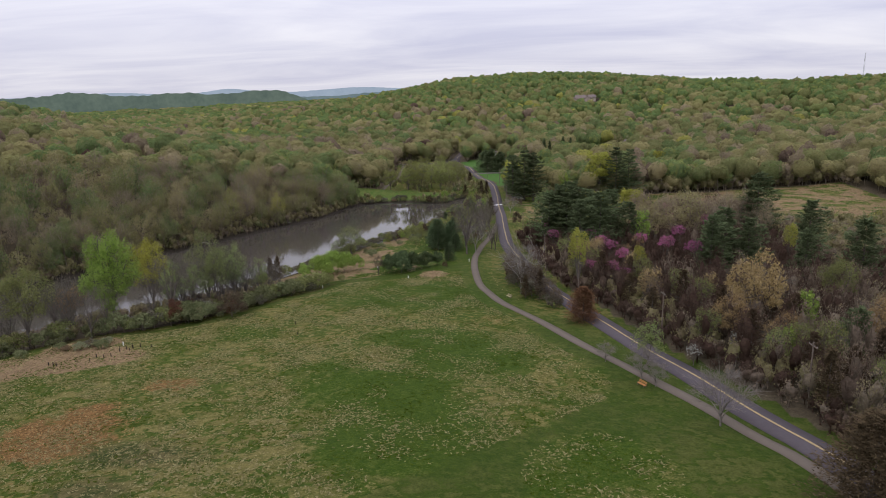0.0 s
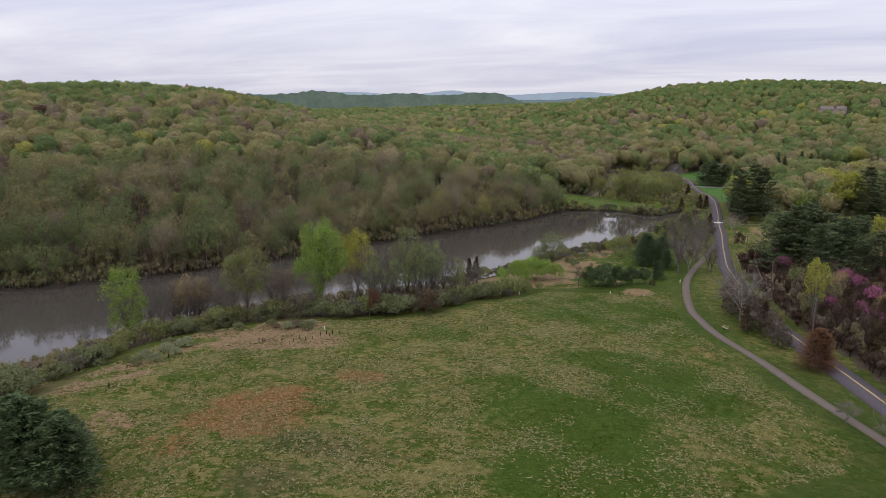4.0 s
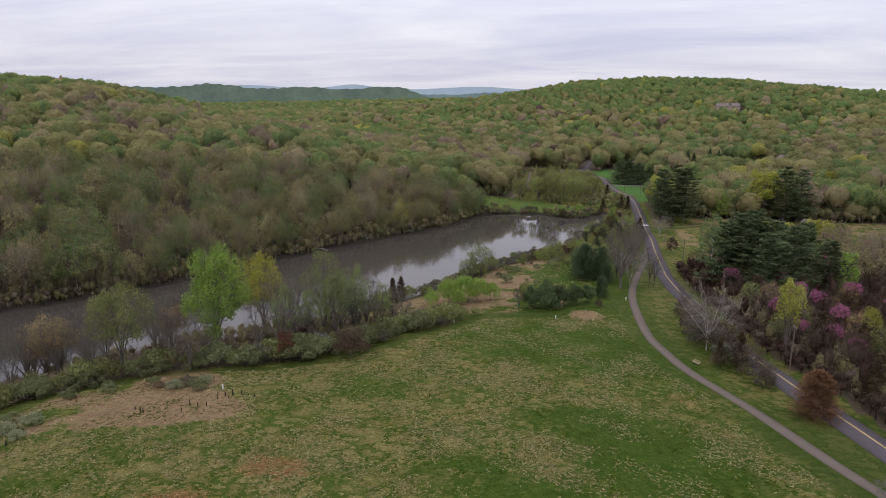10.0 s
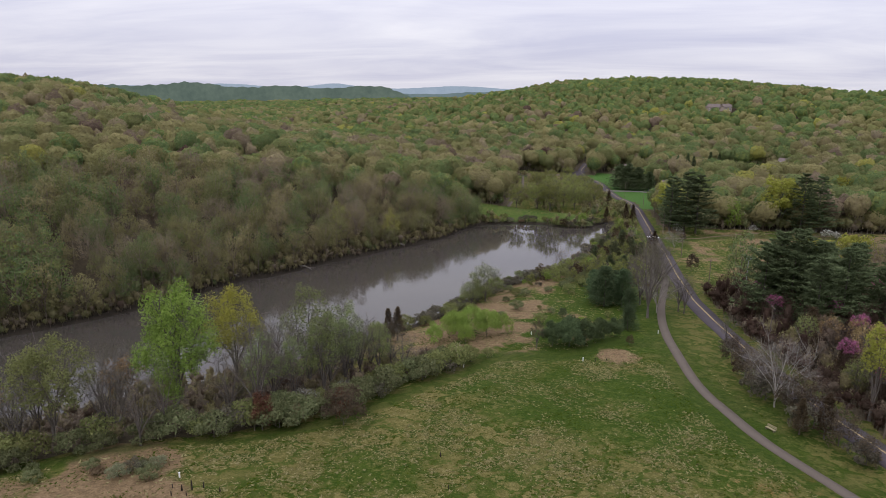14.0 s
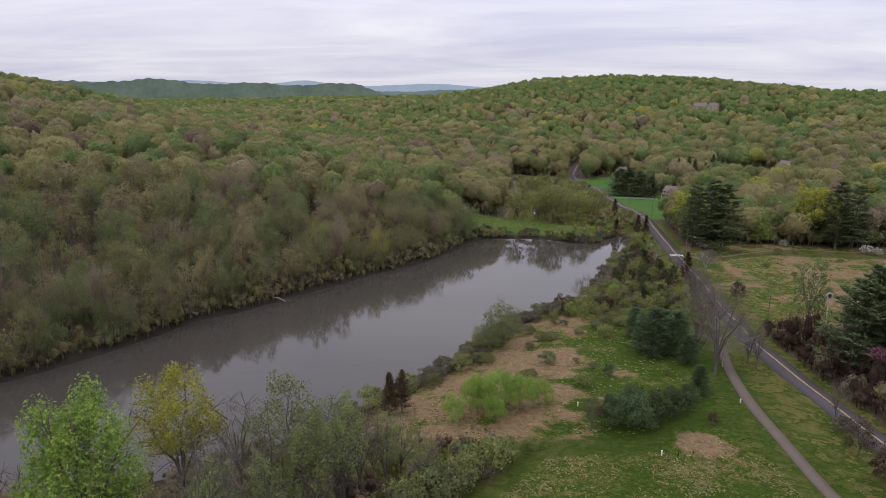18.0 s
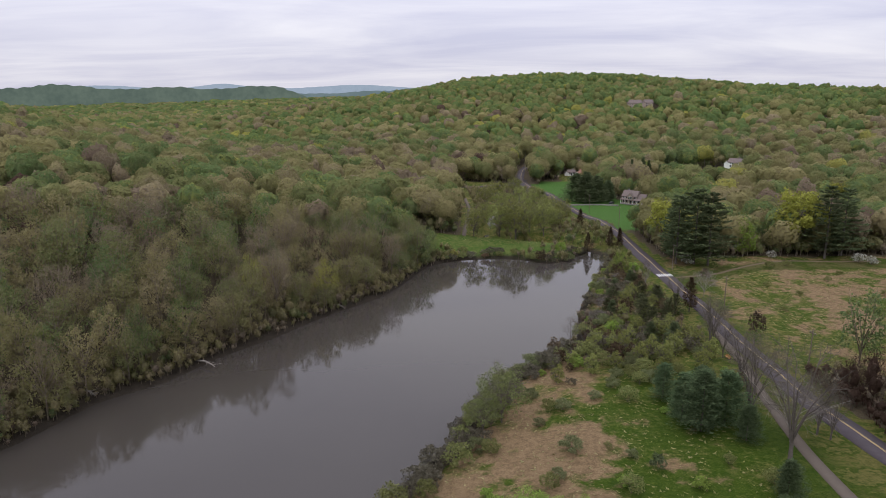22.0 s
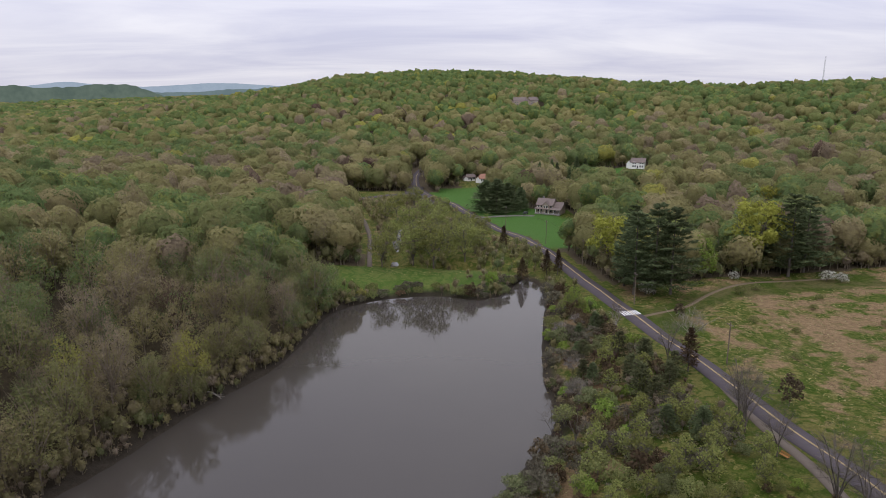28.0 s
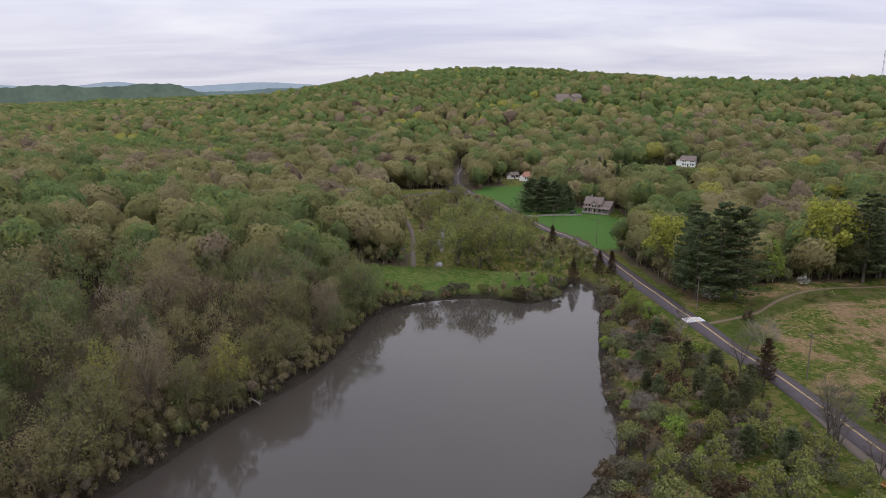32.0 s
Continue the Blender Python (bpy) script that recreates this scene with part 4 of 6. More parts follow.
row(bare_tree("leafless grey tree in the pond hedge", 15, 4.2, 7, None, "bare trees in the hedge", M_HAZE, 0.0125, 520), 15, [(-154.5, 150, 14.9), (-108.7, 147.5, 14.2), (-114.7, 148.4, 15.2), (-94.4, 160.9, 21.5), (-94.9, 167.7, 19.1), (-89, 179.7, 16.4), (-86, 194.6, 11.3), (-159.4, 170.7, 18.2), (-86.6, 189.8, 15.9), (-77.1, 191.8, 11.4), (-150, 140, 14), (-158, 135, 13), (-143, 146, 15), (-135, 148, 14), (-130, 143, 13), (-118, 150, 15), (-108, 153, 14), (-100, 161, 15), (-88, 188, 13), (-82, 197, 12), (-158.1, 143.1, 17), (-155.8, 149.3, 16), (-146.3, 150.1, 18), (-149.5, 151, 15), (-151, 145, 17), (-139, 150, 17), (-136, 153, 16), (-125.1, 162, 18), (-128, 160, 16), (-107, 190, 18), (-104.8, 178.7, 17), (-101, 184, 16), (-97, 190, 15), (-94, 193, 16)])
row(bare_tree("leafless grey tree beside the trail", 15, 4.6, 8, None, "bare trees along the trail", M_HAZE, 0.0125, 800), 15, [(-20.9, 321.5, 12.5), (-22.5, 306.5, 11), (-25.3, 254, 24.2), (-27.3, 269.9, 18.7), (-16.4, 265.3, 13.5), (-24.5, 351.8, 12.2), (-23, 316.8, 13.9), (-23.7, 288.4, 16.1), (-21.8, 284.1, 15.4), (-14.9, 263.1, 11.3), (-21.5, 322.5, 14.2), (-2, 201, 9), (-7, 233, 9)])
row(bare_tree("wide leafless tree with pale crooked limbs", 13, 6.8, 9, M_PALEBARK, "old roadside trees", M_MIDBARK, 0.011), 13, [(-22.6, 261.4, 12.3), (-3.4, 192.1, 14.5), (-12.5, 366, 9.5)])
row(bare_tree("small pale leafless tree on the road verge", 7, 3.4, 10, M_MIDBARK, "small verge trees", M_MIDBARK), 7, [(14, 125.7, 4.1), (19.4, 116.9, 6.4), (27.8, 97.1, 9.7), (21.2, 113.2, 5)])
row(bare_tree("dead black-limbed tree at the waterside", 10, 2.6, 11, None, "dead trees at the water", None, 0.0095, 500), 10, [(-55.5, 319, 11), (-58.5, 326, 9)])
row(bare_tree("pale dead snag with stubs of limbs", 11, 1.8, 12, M_PALEBARK), 11, [(-30.4, 373.9, 11)])
row(broadleaf("spreading waterside tree in pale green leaf", M_WILLOW, 11, 5.4, 13, 4600, 0.22, 7, "trees at the pond edge", base=0.15), 11, [(-76.1, 272.1, 13.2), (-79.9, 268, 9.3)])
row(broadleaf("round bright-green tree at the wood's edge", M_GREEN, 16, 5.2, 14, 2600, 0.5, 1, base=0.06, low=-0.9), 16, [(18.5, 428.7, 17)])
row(broadleaf("broad yellow-green maple in flower", M_YELLOW, 16, 5.8, 15, 4600, 0.44, 4, "yellow-green maples", base=0.25), 16, [(26.5, 296.1, 24), (46.1, 326.9, 20.8), (41, 434, 30), (-12, 438, 24), (92, 520, 20)])
row(broadleaf("rusty-brown oak in bud", M_RUST, 15, 6.0, 16, 9000, 0.25, 5, "rusty oaks", base=0.15), 15, [(49.3, 152.9, 19), (41, 141, 12), (64, 128, 14)])
row(broadleaf("fresh green tree among bare ones", M_GREEN, 13, 3.0, 17, 2200, 0.36, 3, "green trees in the brown wood", base=0.08), 13, [(41, 263, 19), (57, 146, 13), (47, 127, 9)])
row(broadleaf("pale-green budding tree at the road's edge", M_WILLOW, 8, 3.0, 59, 2200, 0.2, 5, base=0.2), 8, [(22, 126.3, 9)])
row(broadleaf("redbud in magenta blossom", M_PINK, 12.5, 3.0, 18, 1500, 0.26, 4, "redbuds in blossom", name="redbud_tree", base=0.5, low=-0.2), 12.5, [(35.5, 304, 13.2), (59.9, 316, 14.4), (80, 300, 15.6), (21.2, 255, 12), (25.9, 228.7, 10.8), (43.2, 224.9, 13.2), (49.5, 214.2, 13.2), (69.3, 278, 14.4), (53.6, 256.6, 13.2), (6, 269.6, 12), (22.7, 195.2, 9.6), (42.1, 290.2, 13), (7.8, 256, 11), (14, 214, 10.5), (17, 200, 9), (23.8, 239.2, 11), (27.9, 212.9, 11), (25.4, 186.8, 9), (57, 296, 13), (38, 242, 12)])
row(broadleaf("dogwood with white blossom", M_WHITE, 6, 2.2, 19, 300, 0.22, 6, "flowering dogwoods", name="dogwood_tree", base=0.3), 6, [(40.2, 130.8, 7.2), (30.4, 126.4, 5)])
row(conifer("dark green white pine with layered limbs", M_PINE, 20, 7.0, 20, 4600, 0.52, group="tall pines", power=0.4, per=40, start=0.12), 20, [(90.4, 288.8, 29), (9.9, 267.4, 26.1), (14.6, 265.9, 27.6), (19.5, 265.1, 24.6), (6, 264.1, 23.2), (12.6, 262.1, 21.8), (17, 252, 22), (25, 259, 24), (30, 270, 24), (24, 277, 22), (36, 262, 20), (60, 220, 22), (54.5, 214, 20), (66, 216, 19), (96, 249, 22), (80, 208, 17), (59, 126, 12), (94, 204, 20)])
row(conifer("tall dark pine beyond the road", M_PINE, 26, 7.4, 21, 4600, 0.62, group="pines beyond the road", power=0.36, per=48, start=0.06), 26, [(-12.6, 410.3, 27.4), (-5.7, 410.9, 30), (-0.4, 410.2, 28.8), (-12.5, 420.4, 22.3), (50, 428, 30), (58, 432, 28), (-1, 445, 24)])
row(conifer("young dense pine near the water", M_YOUNGPINE, 10, 3.7, 22, 5200, 0.27, group="young pines on the point", power=0.36, start=0.02), 10, [(-30.7, 240.3, 6.7), (-37.8, 264.4, 12.4), (-32.7, 267.3, 11.3), (-40.3, 269.2, 10.1), (-35, 276, 9), (-42, 280, 8), (-30.5, 261, 7)])
row(conifer("dark blue-green spruce by the lawn", M_PINE, 15, 7.0, 23, 4200, 0.7, name="spruce_tree", group="spruces by the lawn", power=0.55, start=0.02), 15, [(-40.3, 574, 17.6), (-35, 568.6, 18.9), (-28.1, 573.6, 16.3), (-19.9, 579.8, 12.7)])
row(conifer("tall pointed spruce behind the farmhouse", M_PINE, 22, 4.4, 60, 3000, 0.5, name="spruce_tree", group="spruces behind the farmhouse", power=0.75, start=0.04), 22, [(2, 634, 20), (9, 630, 22), (14, 637, 19), (26, 634, 23), (33, 639, 21), (20, 628, 17)])
row(conifer("dark pointed red cedar tree", M_CEDAR, 10, 2.8, 24, 1800, 0.32, name="cedar_tree", group="cedars at the water", power=0.8), 10, [(-93, 225, 9.5), (-90.5, 226, 9.5), (-44.3, 439.4, 9.5), (-34.1, 444.1, 9.5), (-30.5, 441.7, 9.5), (1.9, 179, 8.2), (-1.9, 179.1, 6.6), (-44.9, 480, 9.5)])
row(conifer("rust-brown narrow red cedar", M_CEDAR, 10, 2.7, 25, 1800, 0.32, name="cedar_tree", group="brown cedars", power=0.7), 10, [(-21.7, 346.3, 10.9)])
row(conifer("dense rust-brown juniper beside the road", M_RUSSETLEAF, 9, 4.3, 26, 9000, 0.24, name="juniper_tree", power=0.42, start=0.02), 9, [(12.0, 157.4, 8.4)])
row(bush("round rust-brown cedar at the hedge foot", M_RUSSETLEAF, 7, 2.2, 27, 1800, 0.24, "rust-brown cedars at the hedge foot"), 7, [(-92, 158.2, 7.6), (-80, 165, 6.5)])
row(broadleaf("low hedge bush in white blossom", M_WHITE, 5, 2.6, 60, 1100, 0.15, 6, "white-flowering hedge bushes", name="flowering_bush", base=0.1, low=-0.5), 5, [(-88.5, 168.5, 5), (-84, 176, 4.5)])
row(bush("wide bare brown bush at the hedge end", M_BROWN, 7, 4.2, 28, 2000, 0.28), 7, [(-78.6, 162.8, 8.1)])
row(bush("dark bare-twigged shrub in the dry field", M_BROWN, 7, 2.6, 29, 700, 0.4), 7, [(-8, 327.4, 7.3), (-7.8, 385, 5)])
row(bush("bright yellow-green willow thicket", M_GREEN, 9, 4.4, 30, 5600, 0.21, "willow thickets"), 10.5, [(-78, 219, 7), (-74, 223, 10), (-70, 227, 10.5), (-66, 226, 10), (-70, 219, 7), (-62.5, 229, 7.5), (-75, 229, 8.5), (-56.7, 431, 6.8)])
row(bush("low dark green spreading pine", M_BLUEPINE, 6.5, 3.4, 31, 5200, 0.24, "spreading pines on the point", name="pine_bush"), 6.5, [(-48.3, 220.2, 6.6), (-44.2, 219.6, 7.8), (-44.5, 225.5, 7.0), (-40.6, 223.2, 6.8), (-37, 227.5, 6.2), (-33.6, 232, 5.2)])
row(bush("small round dark shrub on the mown point", M_PINE, 3, 1.6, 32, 400, 0.3), 3, [(-48.6, 248.8, 3.1)])
row(bare_tree("thin bare sapling in the straw", 7, 1.8, 33), 7, [(-51.9, 218.5, 7.4)])

row(broadleaf("spreading pale-green willow beside the creek", M_SPRING, 13, 5.8, 34, 3600, 0.34, 6, "willows along the creek", base=0.12), 12.6, [(-76.3, 447.8, 19.1), (-83.7, 449.9, 15.8), (-63.3, 459, 16.9), (-95.4, 446.9, 14.3), (-54, 487.5, 14), (-92.8, 489.7, 12.3), (-70, 462, 13), (-58, 470, 12), (-78, 470, 14), (-66, 482, 13), (-84, 478, 12), (-74, 495, 14), (-60, 505, 12), (-84, 515, 13), (-70, 525, 13), (-76, 545, 12), (-90, 560, 14), (-66, 560, 11), (-80, 585, 13), (-95, 530, 13)])
row(broadleaf("light green tree at the lawn's edge", M_GREEN, 14, 4.4, 35, 1500, 0.42, 3, "trees round the farmhouse", base=0.12), 14, [(13, 525.4, 16.9), (-4.6, 505.3, 13.2), (16.8, 658.8, 15.6)])
row(broadleaf("broad yellow maple over the road", M_YELLOW, 18, 6.8, 36, 4600, 0.46, 4, base=0.25), 18, [(-7.5, 467.8, 18.8)])
row(broadleaf("round green tree behind the pines", M_GREEN, 16, 5.4, 37, 1900, 0.48, 2, "green trees behind the pines", base=0.1), 16, [(26.1, 544.8, 16), (22.8, 487.6, 15)])
row(broadleaf("tall tawny oak by the farmhouse", M_OLIVE, 17, 5.4, 38, 1700, 0.46, 4, "oaks behind the farmhouse", base=0.15), 17, [(10.3, 584.6, 17), (65.3, 588.8, 18)])

row(broadleaf("small twiggy brown tree between trail and road", M_BROWN, 9, 3.8, 39, 3000, 0.22, 6, "brown roadside trees", base=0.05, low=-0.9), 9, [(3.6, 177, 7.5), (1.2, 183, 9.5), (-0.8, 188.5, 9), (-4.5, 201, 9.5), (-6, 209, 8), (-7.5, 219, 7), (6, 171, 5.5)])
row(broadleaf("small yellow-green tree in the waterside brush", M_SPRING, 6, 2.4, 47, 1300, 0.28, 4, "small trees in the waterside brush", base=0.06, low=-0.85), 6, [(-40, 352, 6.5), (-37, 357, 7), (-42, 340, 5.5), (-33, 346, 6), (-36, 335, 6.5), (-46, 333, 5), (-40, 326, 6), (-31, 330, 5), (-39, 396, 6.5), (-36, 401, 7), (-34, 363, 5), (-50, 322, 5), (-44, 300, 6), (-50, 296, 5), (-38, 300, 6.5), (-55, 306, 6), (-47, 308, 7), (-34, 306, 6), (-41, 290, 5), (-30, 297, 6), (-60, 300, 5), (-53, 314, 6.5), (-36, 320, 7), (-29, 318, 6), (-32.8, 319.4, 7), (-33.6, 309.2, 6.5), (-27.8, 312.8, 7), (-40.5, 304.6, 6.5), (-49, 312.2, 5.5), (-35.1, 394.8, 7), (-40.9, 325.4, 5.5), (-56, 294, 5.5), (-64, 290, 5), (-26, 305, 6), (-44, 316, 6)])
row(conifer("bushy dark green cedar in the waterside brush", M_DARKCEDAR, 7, 2.7, 57, 1500, 0.3, name="cedar_tree", group="cedars in the waterside brush", power=0.45, start=0.02), 7, [(-37.1, 342.5, 7), (-26.7, 343, 6.5), (-35.6, 330.6, 6.5), (-34.6, 357.8, 7), (-40.5, 373.6, 5), (-33.7, 376.8, 5), (-37.2, 334.8, 8), (-31, 350, 7.5), (-30, 337, 6.5), (-43, 360, 5.5), (-46, 349, 5)])
row(bush("round silvery-green shrub in the waterside brush", M_WILLOW, 4, 2.4, 58, 1400, 0.2), 4, [(-45.1, 331.5, 4.2)])
row(conifer("small blue-green pine in the waterside brush", M_PINE, 6, 2.6, 48, 1400, 0.3, group="small pines in the waterside brush", power=0.6), 6, [(-45, 345, 5.5), (-30, 352, 6), (-41, 372, 5), (-35, 378, 6), (-44, 362, 4.5), (-38, 318, 6), (-33, 314, 7)])
row(bare_tree("grey dead branches in the waterside brush", 5, 3.2, 49, M_PALEBARK, "dead brush at the water", M_MIDBARK), 5, [(-44, 380, 4.5), (-47, 354, 4), (-50, 340, 5), (-38, 385, 4)])
row(broadleaf("round flowering bush white with blossom", M_WHITE, 4, 2.8, 50, 900, 0.24, 4, "white-flowering bushes at the field's edge", name="flowering_bush", base=0.05, low=-0.8), 4, [(-9, 409, 5), (60, 421, 4.5), (64, 419, 4), (28, 424, 3.5)])
row(bush("low green shrub in the dry field", M_OLIVE, 3, 2.2, 51, 700, 0.26, "shrubs in the dry field"), 3, [(22, 408, 3.2), (30, 413, 2.5), (44, 400, 2), (12, 380, 2.2), (20, 372, 1.8), (36, 390, 2), (48, 375, 2.2), (8, 352, 2), (26, 350, 1.8)])

row(broadleaf("slim yellow-green maple standing over the brown wood", M_YELLOW, 20, 3.5, 52, 3600, 0.27, 5, "slim maples in the brown wood", base=0.35, low=-0.7), 20, [(12.8, 192.7, 20.8), (31, 200, 14), (85.8, 237.6, 17)])
r = random.Random(12)
spots = []
while len(spots) < 44:
    y = r.uniform(96, 240)
    x = float(x_road(y)) + 9 + abs(r.gauss(0, 16))
    if all(math.hypot(x - a, y - b) > 4.5 for a, b in spots):
        spots.append((x, y))
row(conifer("reddish-brown cedar in the roadside wood", M_CEDAR, 10, 2.9, 54, 1700, 0.34, name="cedar_tree", group="cedars in the brown wood", power=0.6, start=0.03), 10, [(x, y, r.uniform(7, 12)) for x, y in spots[:22]])
row(broadleaf("thin olive tree coming into leaf in the brown wood", M_OLIVE, 11, 3.2, 55, 2600, 0.22, 5, "olive trees in the brown wood", base=0.2), 11, [(x, y, r.uniform(9, 14)) for x, y in spots[22:34]])
row(broadleaf("tawny budding tree in the brown wood", M_RUST, 11, 3.2, 56, 2200, 0.22, 6, "tawny trees in the brown wood", base=0.2), 11, [(x, y, r.uniform(8, 13)) for x, y in spots[34:]])
row(conifer("dark brown juniper at the roadside bend", M_CEDAR, 12, 5.4, 53, 9000, 0.28, name="juniper_tree", power=0.42, start=0.02), 12, [(38.3, 74.5, 12)])
row(bush("pale sage-green shrub in the straw by the pond hedge", M_SAGE, 2, 1.8, 59, 1500, 0.15, "sage-green shrubs in the field"), 2, [(-119.7, 113.1, 2.3), (-118, 116.8, 2.6), (-115.4, 106, 2.2), (-122, 109, 2), (-115, 111.5, 1.8), (-104, 136.7, 2.2), (-100.3, 141.1, 1.9), (-102, 139.5, 1.5)])


# ---- shrubs ----
SHRUBS = [bush("grey-green olive shrub in full leaf", M_BUSH, 3.0, 2.4, 40, 1700, 0.21, "shrubs round the pond"),
          bush("pale green shrub in young leaf", M_OLIVE, 3.4, 2.2, 41, 800, 0.26, "shrubs round the pond"),
          bush("leafless brown shrub with fine twigs", M_HAZE, 2.8, 2.2, 42, 700, 0.24, "shrubs round the pond"),
          bush("bright green shrub in new leaf", M_GREEN, 2.6, 1.9, 43, 700, 0.26, "shrubs round the pond"),
          bush("small dark cedar shrub", M_CEDAR, 3.2, 1.5, 44, 520, 0.25, "shrubs round the pond"),
          bush("straw-coloured clump of dry reeds", M_REED, 1.5, 1.6, 45, 260, 0.4, "reed clumps")]


def thicket(count, inside, box, choice, sizes, seed, gap=1.6):
    """Shrubs scattered over a stretch of ground, none on top of another."""
    r = random.Random(seed)
    done = []
    for _ in range(count * 30):
        x, y = r.uniform(box[0], box[1]), r.uniform(box[2], box[3])
        if not inside(x, y) or any(math.hypot(x - a, y - b) < gap for a, b in done):
            continue
        done.append((x, y))
        plant(SHRUBS[r.choice(choice)], x, y, r.uniform(*sizes), r.uniform(0, 6.28))
        if len(done) == count:
            break


def shore(x, y):
    return float(pond_distance(np.array([x]), np.array([y]))[0])


def hedge(x, y):
    e = float(field_edge(y))
    return e - 7 < x < e + 0.5 and shore(x, y) > 1.5


thicket(105, hedge, (-180, -40, 70, 205), (0, 0, 0, 0, 1, 2, 1), (1.0, 1.9), 1, 2.5)
thicket(90, lambda x, y: 1 < shore(x, y) and x < float(x_road(y)) - 9.5, (-66, -26, 300, 428), (0, 1, 2, 2, 2, 3, 4, 4, 4), (0.7, 1.8), 2, 2.8)
thicket(46, lambda x, y: 0.6 < shore(x, y) < 8, (-105, -55, 205, 310), (1, 2, 2, 0, 2, 2), (0.9, 1.6), 3, 2.0)
thicket(34, lambda x, y: shore(x, y) > 3 and x < float(x_road(y)) - 12, (-64, -24, 284, 338), (1, 1, 3, 0, 4, 2), (0.6, 1.4), 8, 2.6)
thicket(9, lambda x, y: float(field_edge(y)) + 3 < x < float(field_edge(y)) + 22, (-125, -88, 100, 142), (0, 0, 1), (0.45, 0.8), 9, 4.0)
thicket(30, lambda x, y: shore(x, y) > 6 and x < float(x_road(y)) - 16, (-78, -26, 238, 306), (1, 3, 1, 0, 0), (0.4, 1.1), 4, 3.0)
thicket(30, lambda x, y: 0.4 < shore(x, y) < 6 and x < -45, (-125, -40, 416, 446), (2, 1, 2, 0, 5), (0.7, 1.3), 5, 2.0)
thicket(9, lambda x, y: -9.5 < x - float(x_road(y)) < -4.6 + 0.0 * y, (-12, 12, 168, 238), (2, 2, 4, 2), (1.0, 1.9), 6, 2.6)
for s, at in zip(SHRUBS, ((-99, 137), (-62, 208), (-103, 139), (-55, 243), (-30, 225), (-108, 137))):
    s.matrix_basis = standing(*at, 0.8)
row(conifer("dense dark pine at the meadow's near edge", M_BLUEPINE, 8, 3.8, 46, 5000, 0.34, "pine_tree", power=0.5), 8, [(-76, 57, 10), (-81, 56, 12), (-86, 58, 11), (-83, 62, 8)])


# ---- things people made ----
def plain(name, a, b, roughness=0.8, scale=3.0, metal=0.0):
    g = Nodes(name)
    n = g.noise(scale, 5, 0.6)
    return g.rough(g.mix(n, a, b), roughness, n, 0.2, 0.01, Metallic=metal)


M_SIDING = plain("weathered_tan_siding", (0.27, 0.22, 0.18), (0.36, 0.30, 0.25))
M_WHITEWALL = plain("white_clapboard", (0.62, 0.62, 0.6), (0.78, 0.78, 0.75))
M_ROOF = plain("brown_grey_shingles", (0.11, 0.088, 0.078), (0.19, 0.155, 0.14))
M_REDROOF = plain("red_brown_shingles", (0.20, 0.10, 0.07), (0.30, 0.17, 0.12))
M_TRIM = plain("white_trim_paint", (0.6, 0.6, 0.58), (0.75, 0.75, 0.73))
M_WINDOW = plain("dark_window_glass", (0.02, 0.022, 0.025), (0.035, 0.038, 0.042), 0.12)
M_STONE = plain("grey_stone", (0.15, 0.14, 0.13), (0.3, 0.28, 0.26))
M_POLE = plain("weathered_pole_wood", (0.09, 0.07, 0.055), (0.18, 0.145, 0.115))
M_BENCH = plain("orange_brown_bench_wood", (0.30, 0.14, 0.05), (0.42, 0.21, 0.08))
M_PALEWOOD = plain("pale_bench_wood", (0.22, 0.19, 0.11), (0.32, 0.28, 0.17))
M_STEEL = plain("galvanised_steel", (0.30, 0.31, 0.32), (0.42, 0.43, 0.44), 0.5)
M_STAKE = plain("charred_stake_wood", (0.018, 0.015, 0.012), (0.045, 0.036, 0.03))
M_CAR = plain("dark_car_paint", (0.02, 0.022, 0.028), (0.035, 0.038, 0.045), 0.3)


def part(name, bm, material, parent, label=""):
    me = bpy.data.meshes.new(name)
    bm.to_mesh(me)
    bm.free()
    me.materials.append(material)
    ob = new(name, me)
    ob.parent = parent
    if label:
        ob["label"] = label
    return ob


def box(x0, x1, y0, y1, z0, z1, bevel=0.0):
    bm = bmesh.new()
    bmesh.ops.create_cube(bm, size=1.0)
    bmesh.ops.transform(bm, matrix=Matrix.Translation(((x0 + x1) / 2, (y0 + y1) / 2, (z0 + z1) / 2)) @ Matrix.Diagonal((x1 - x0, y1 - y0, z1 - z0, 1)), verts=bm.verts)
    if bevel:
        bmesh.ops.bevel(bm, geom=bm.edges[:], offset=bevel, segments=1, affect="EDGES")
    return bm


def rod(a, b, r, sides=8, r2=None):
    a, b = Vector(a), Vector(b)
    bm = bmesh.new()
    bmesh.ops.create_cone(bm, cap_ends=True, segments=sides, radius1=r, radius2=r if r2 is None else r2, depth=(b - a).length)
    bmesh.ops.transform(bm, matrix=Matrix.Translation((a + b) / 2) @ (b - a).to_track_quat("Z", "Y").to_matrix().to_4x4(), verts=bm.verts)
    return bm


def prism(points, y0, y1):
    """A solid between two copies of an outline in x and z."""
    bm = bmesh.new()
    front = [bm.verts.new((x, y0, z)) for x, z in points]
    back = [bm.verts.new((x, y1, z)) for x, z in points]
    bm.faces.new(front), bm.faces.new(back[::-1])
    n = len(points)
    for k in range(n):
        bm.faces.new((front[k], back[k], back[(k + 1) % n], front[(k + 1) % n]))
    bmesh.ops.recalc_face_normals(bm, faces=bm.faces[:])
    return bm


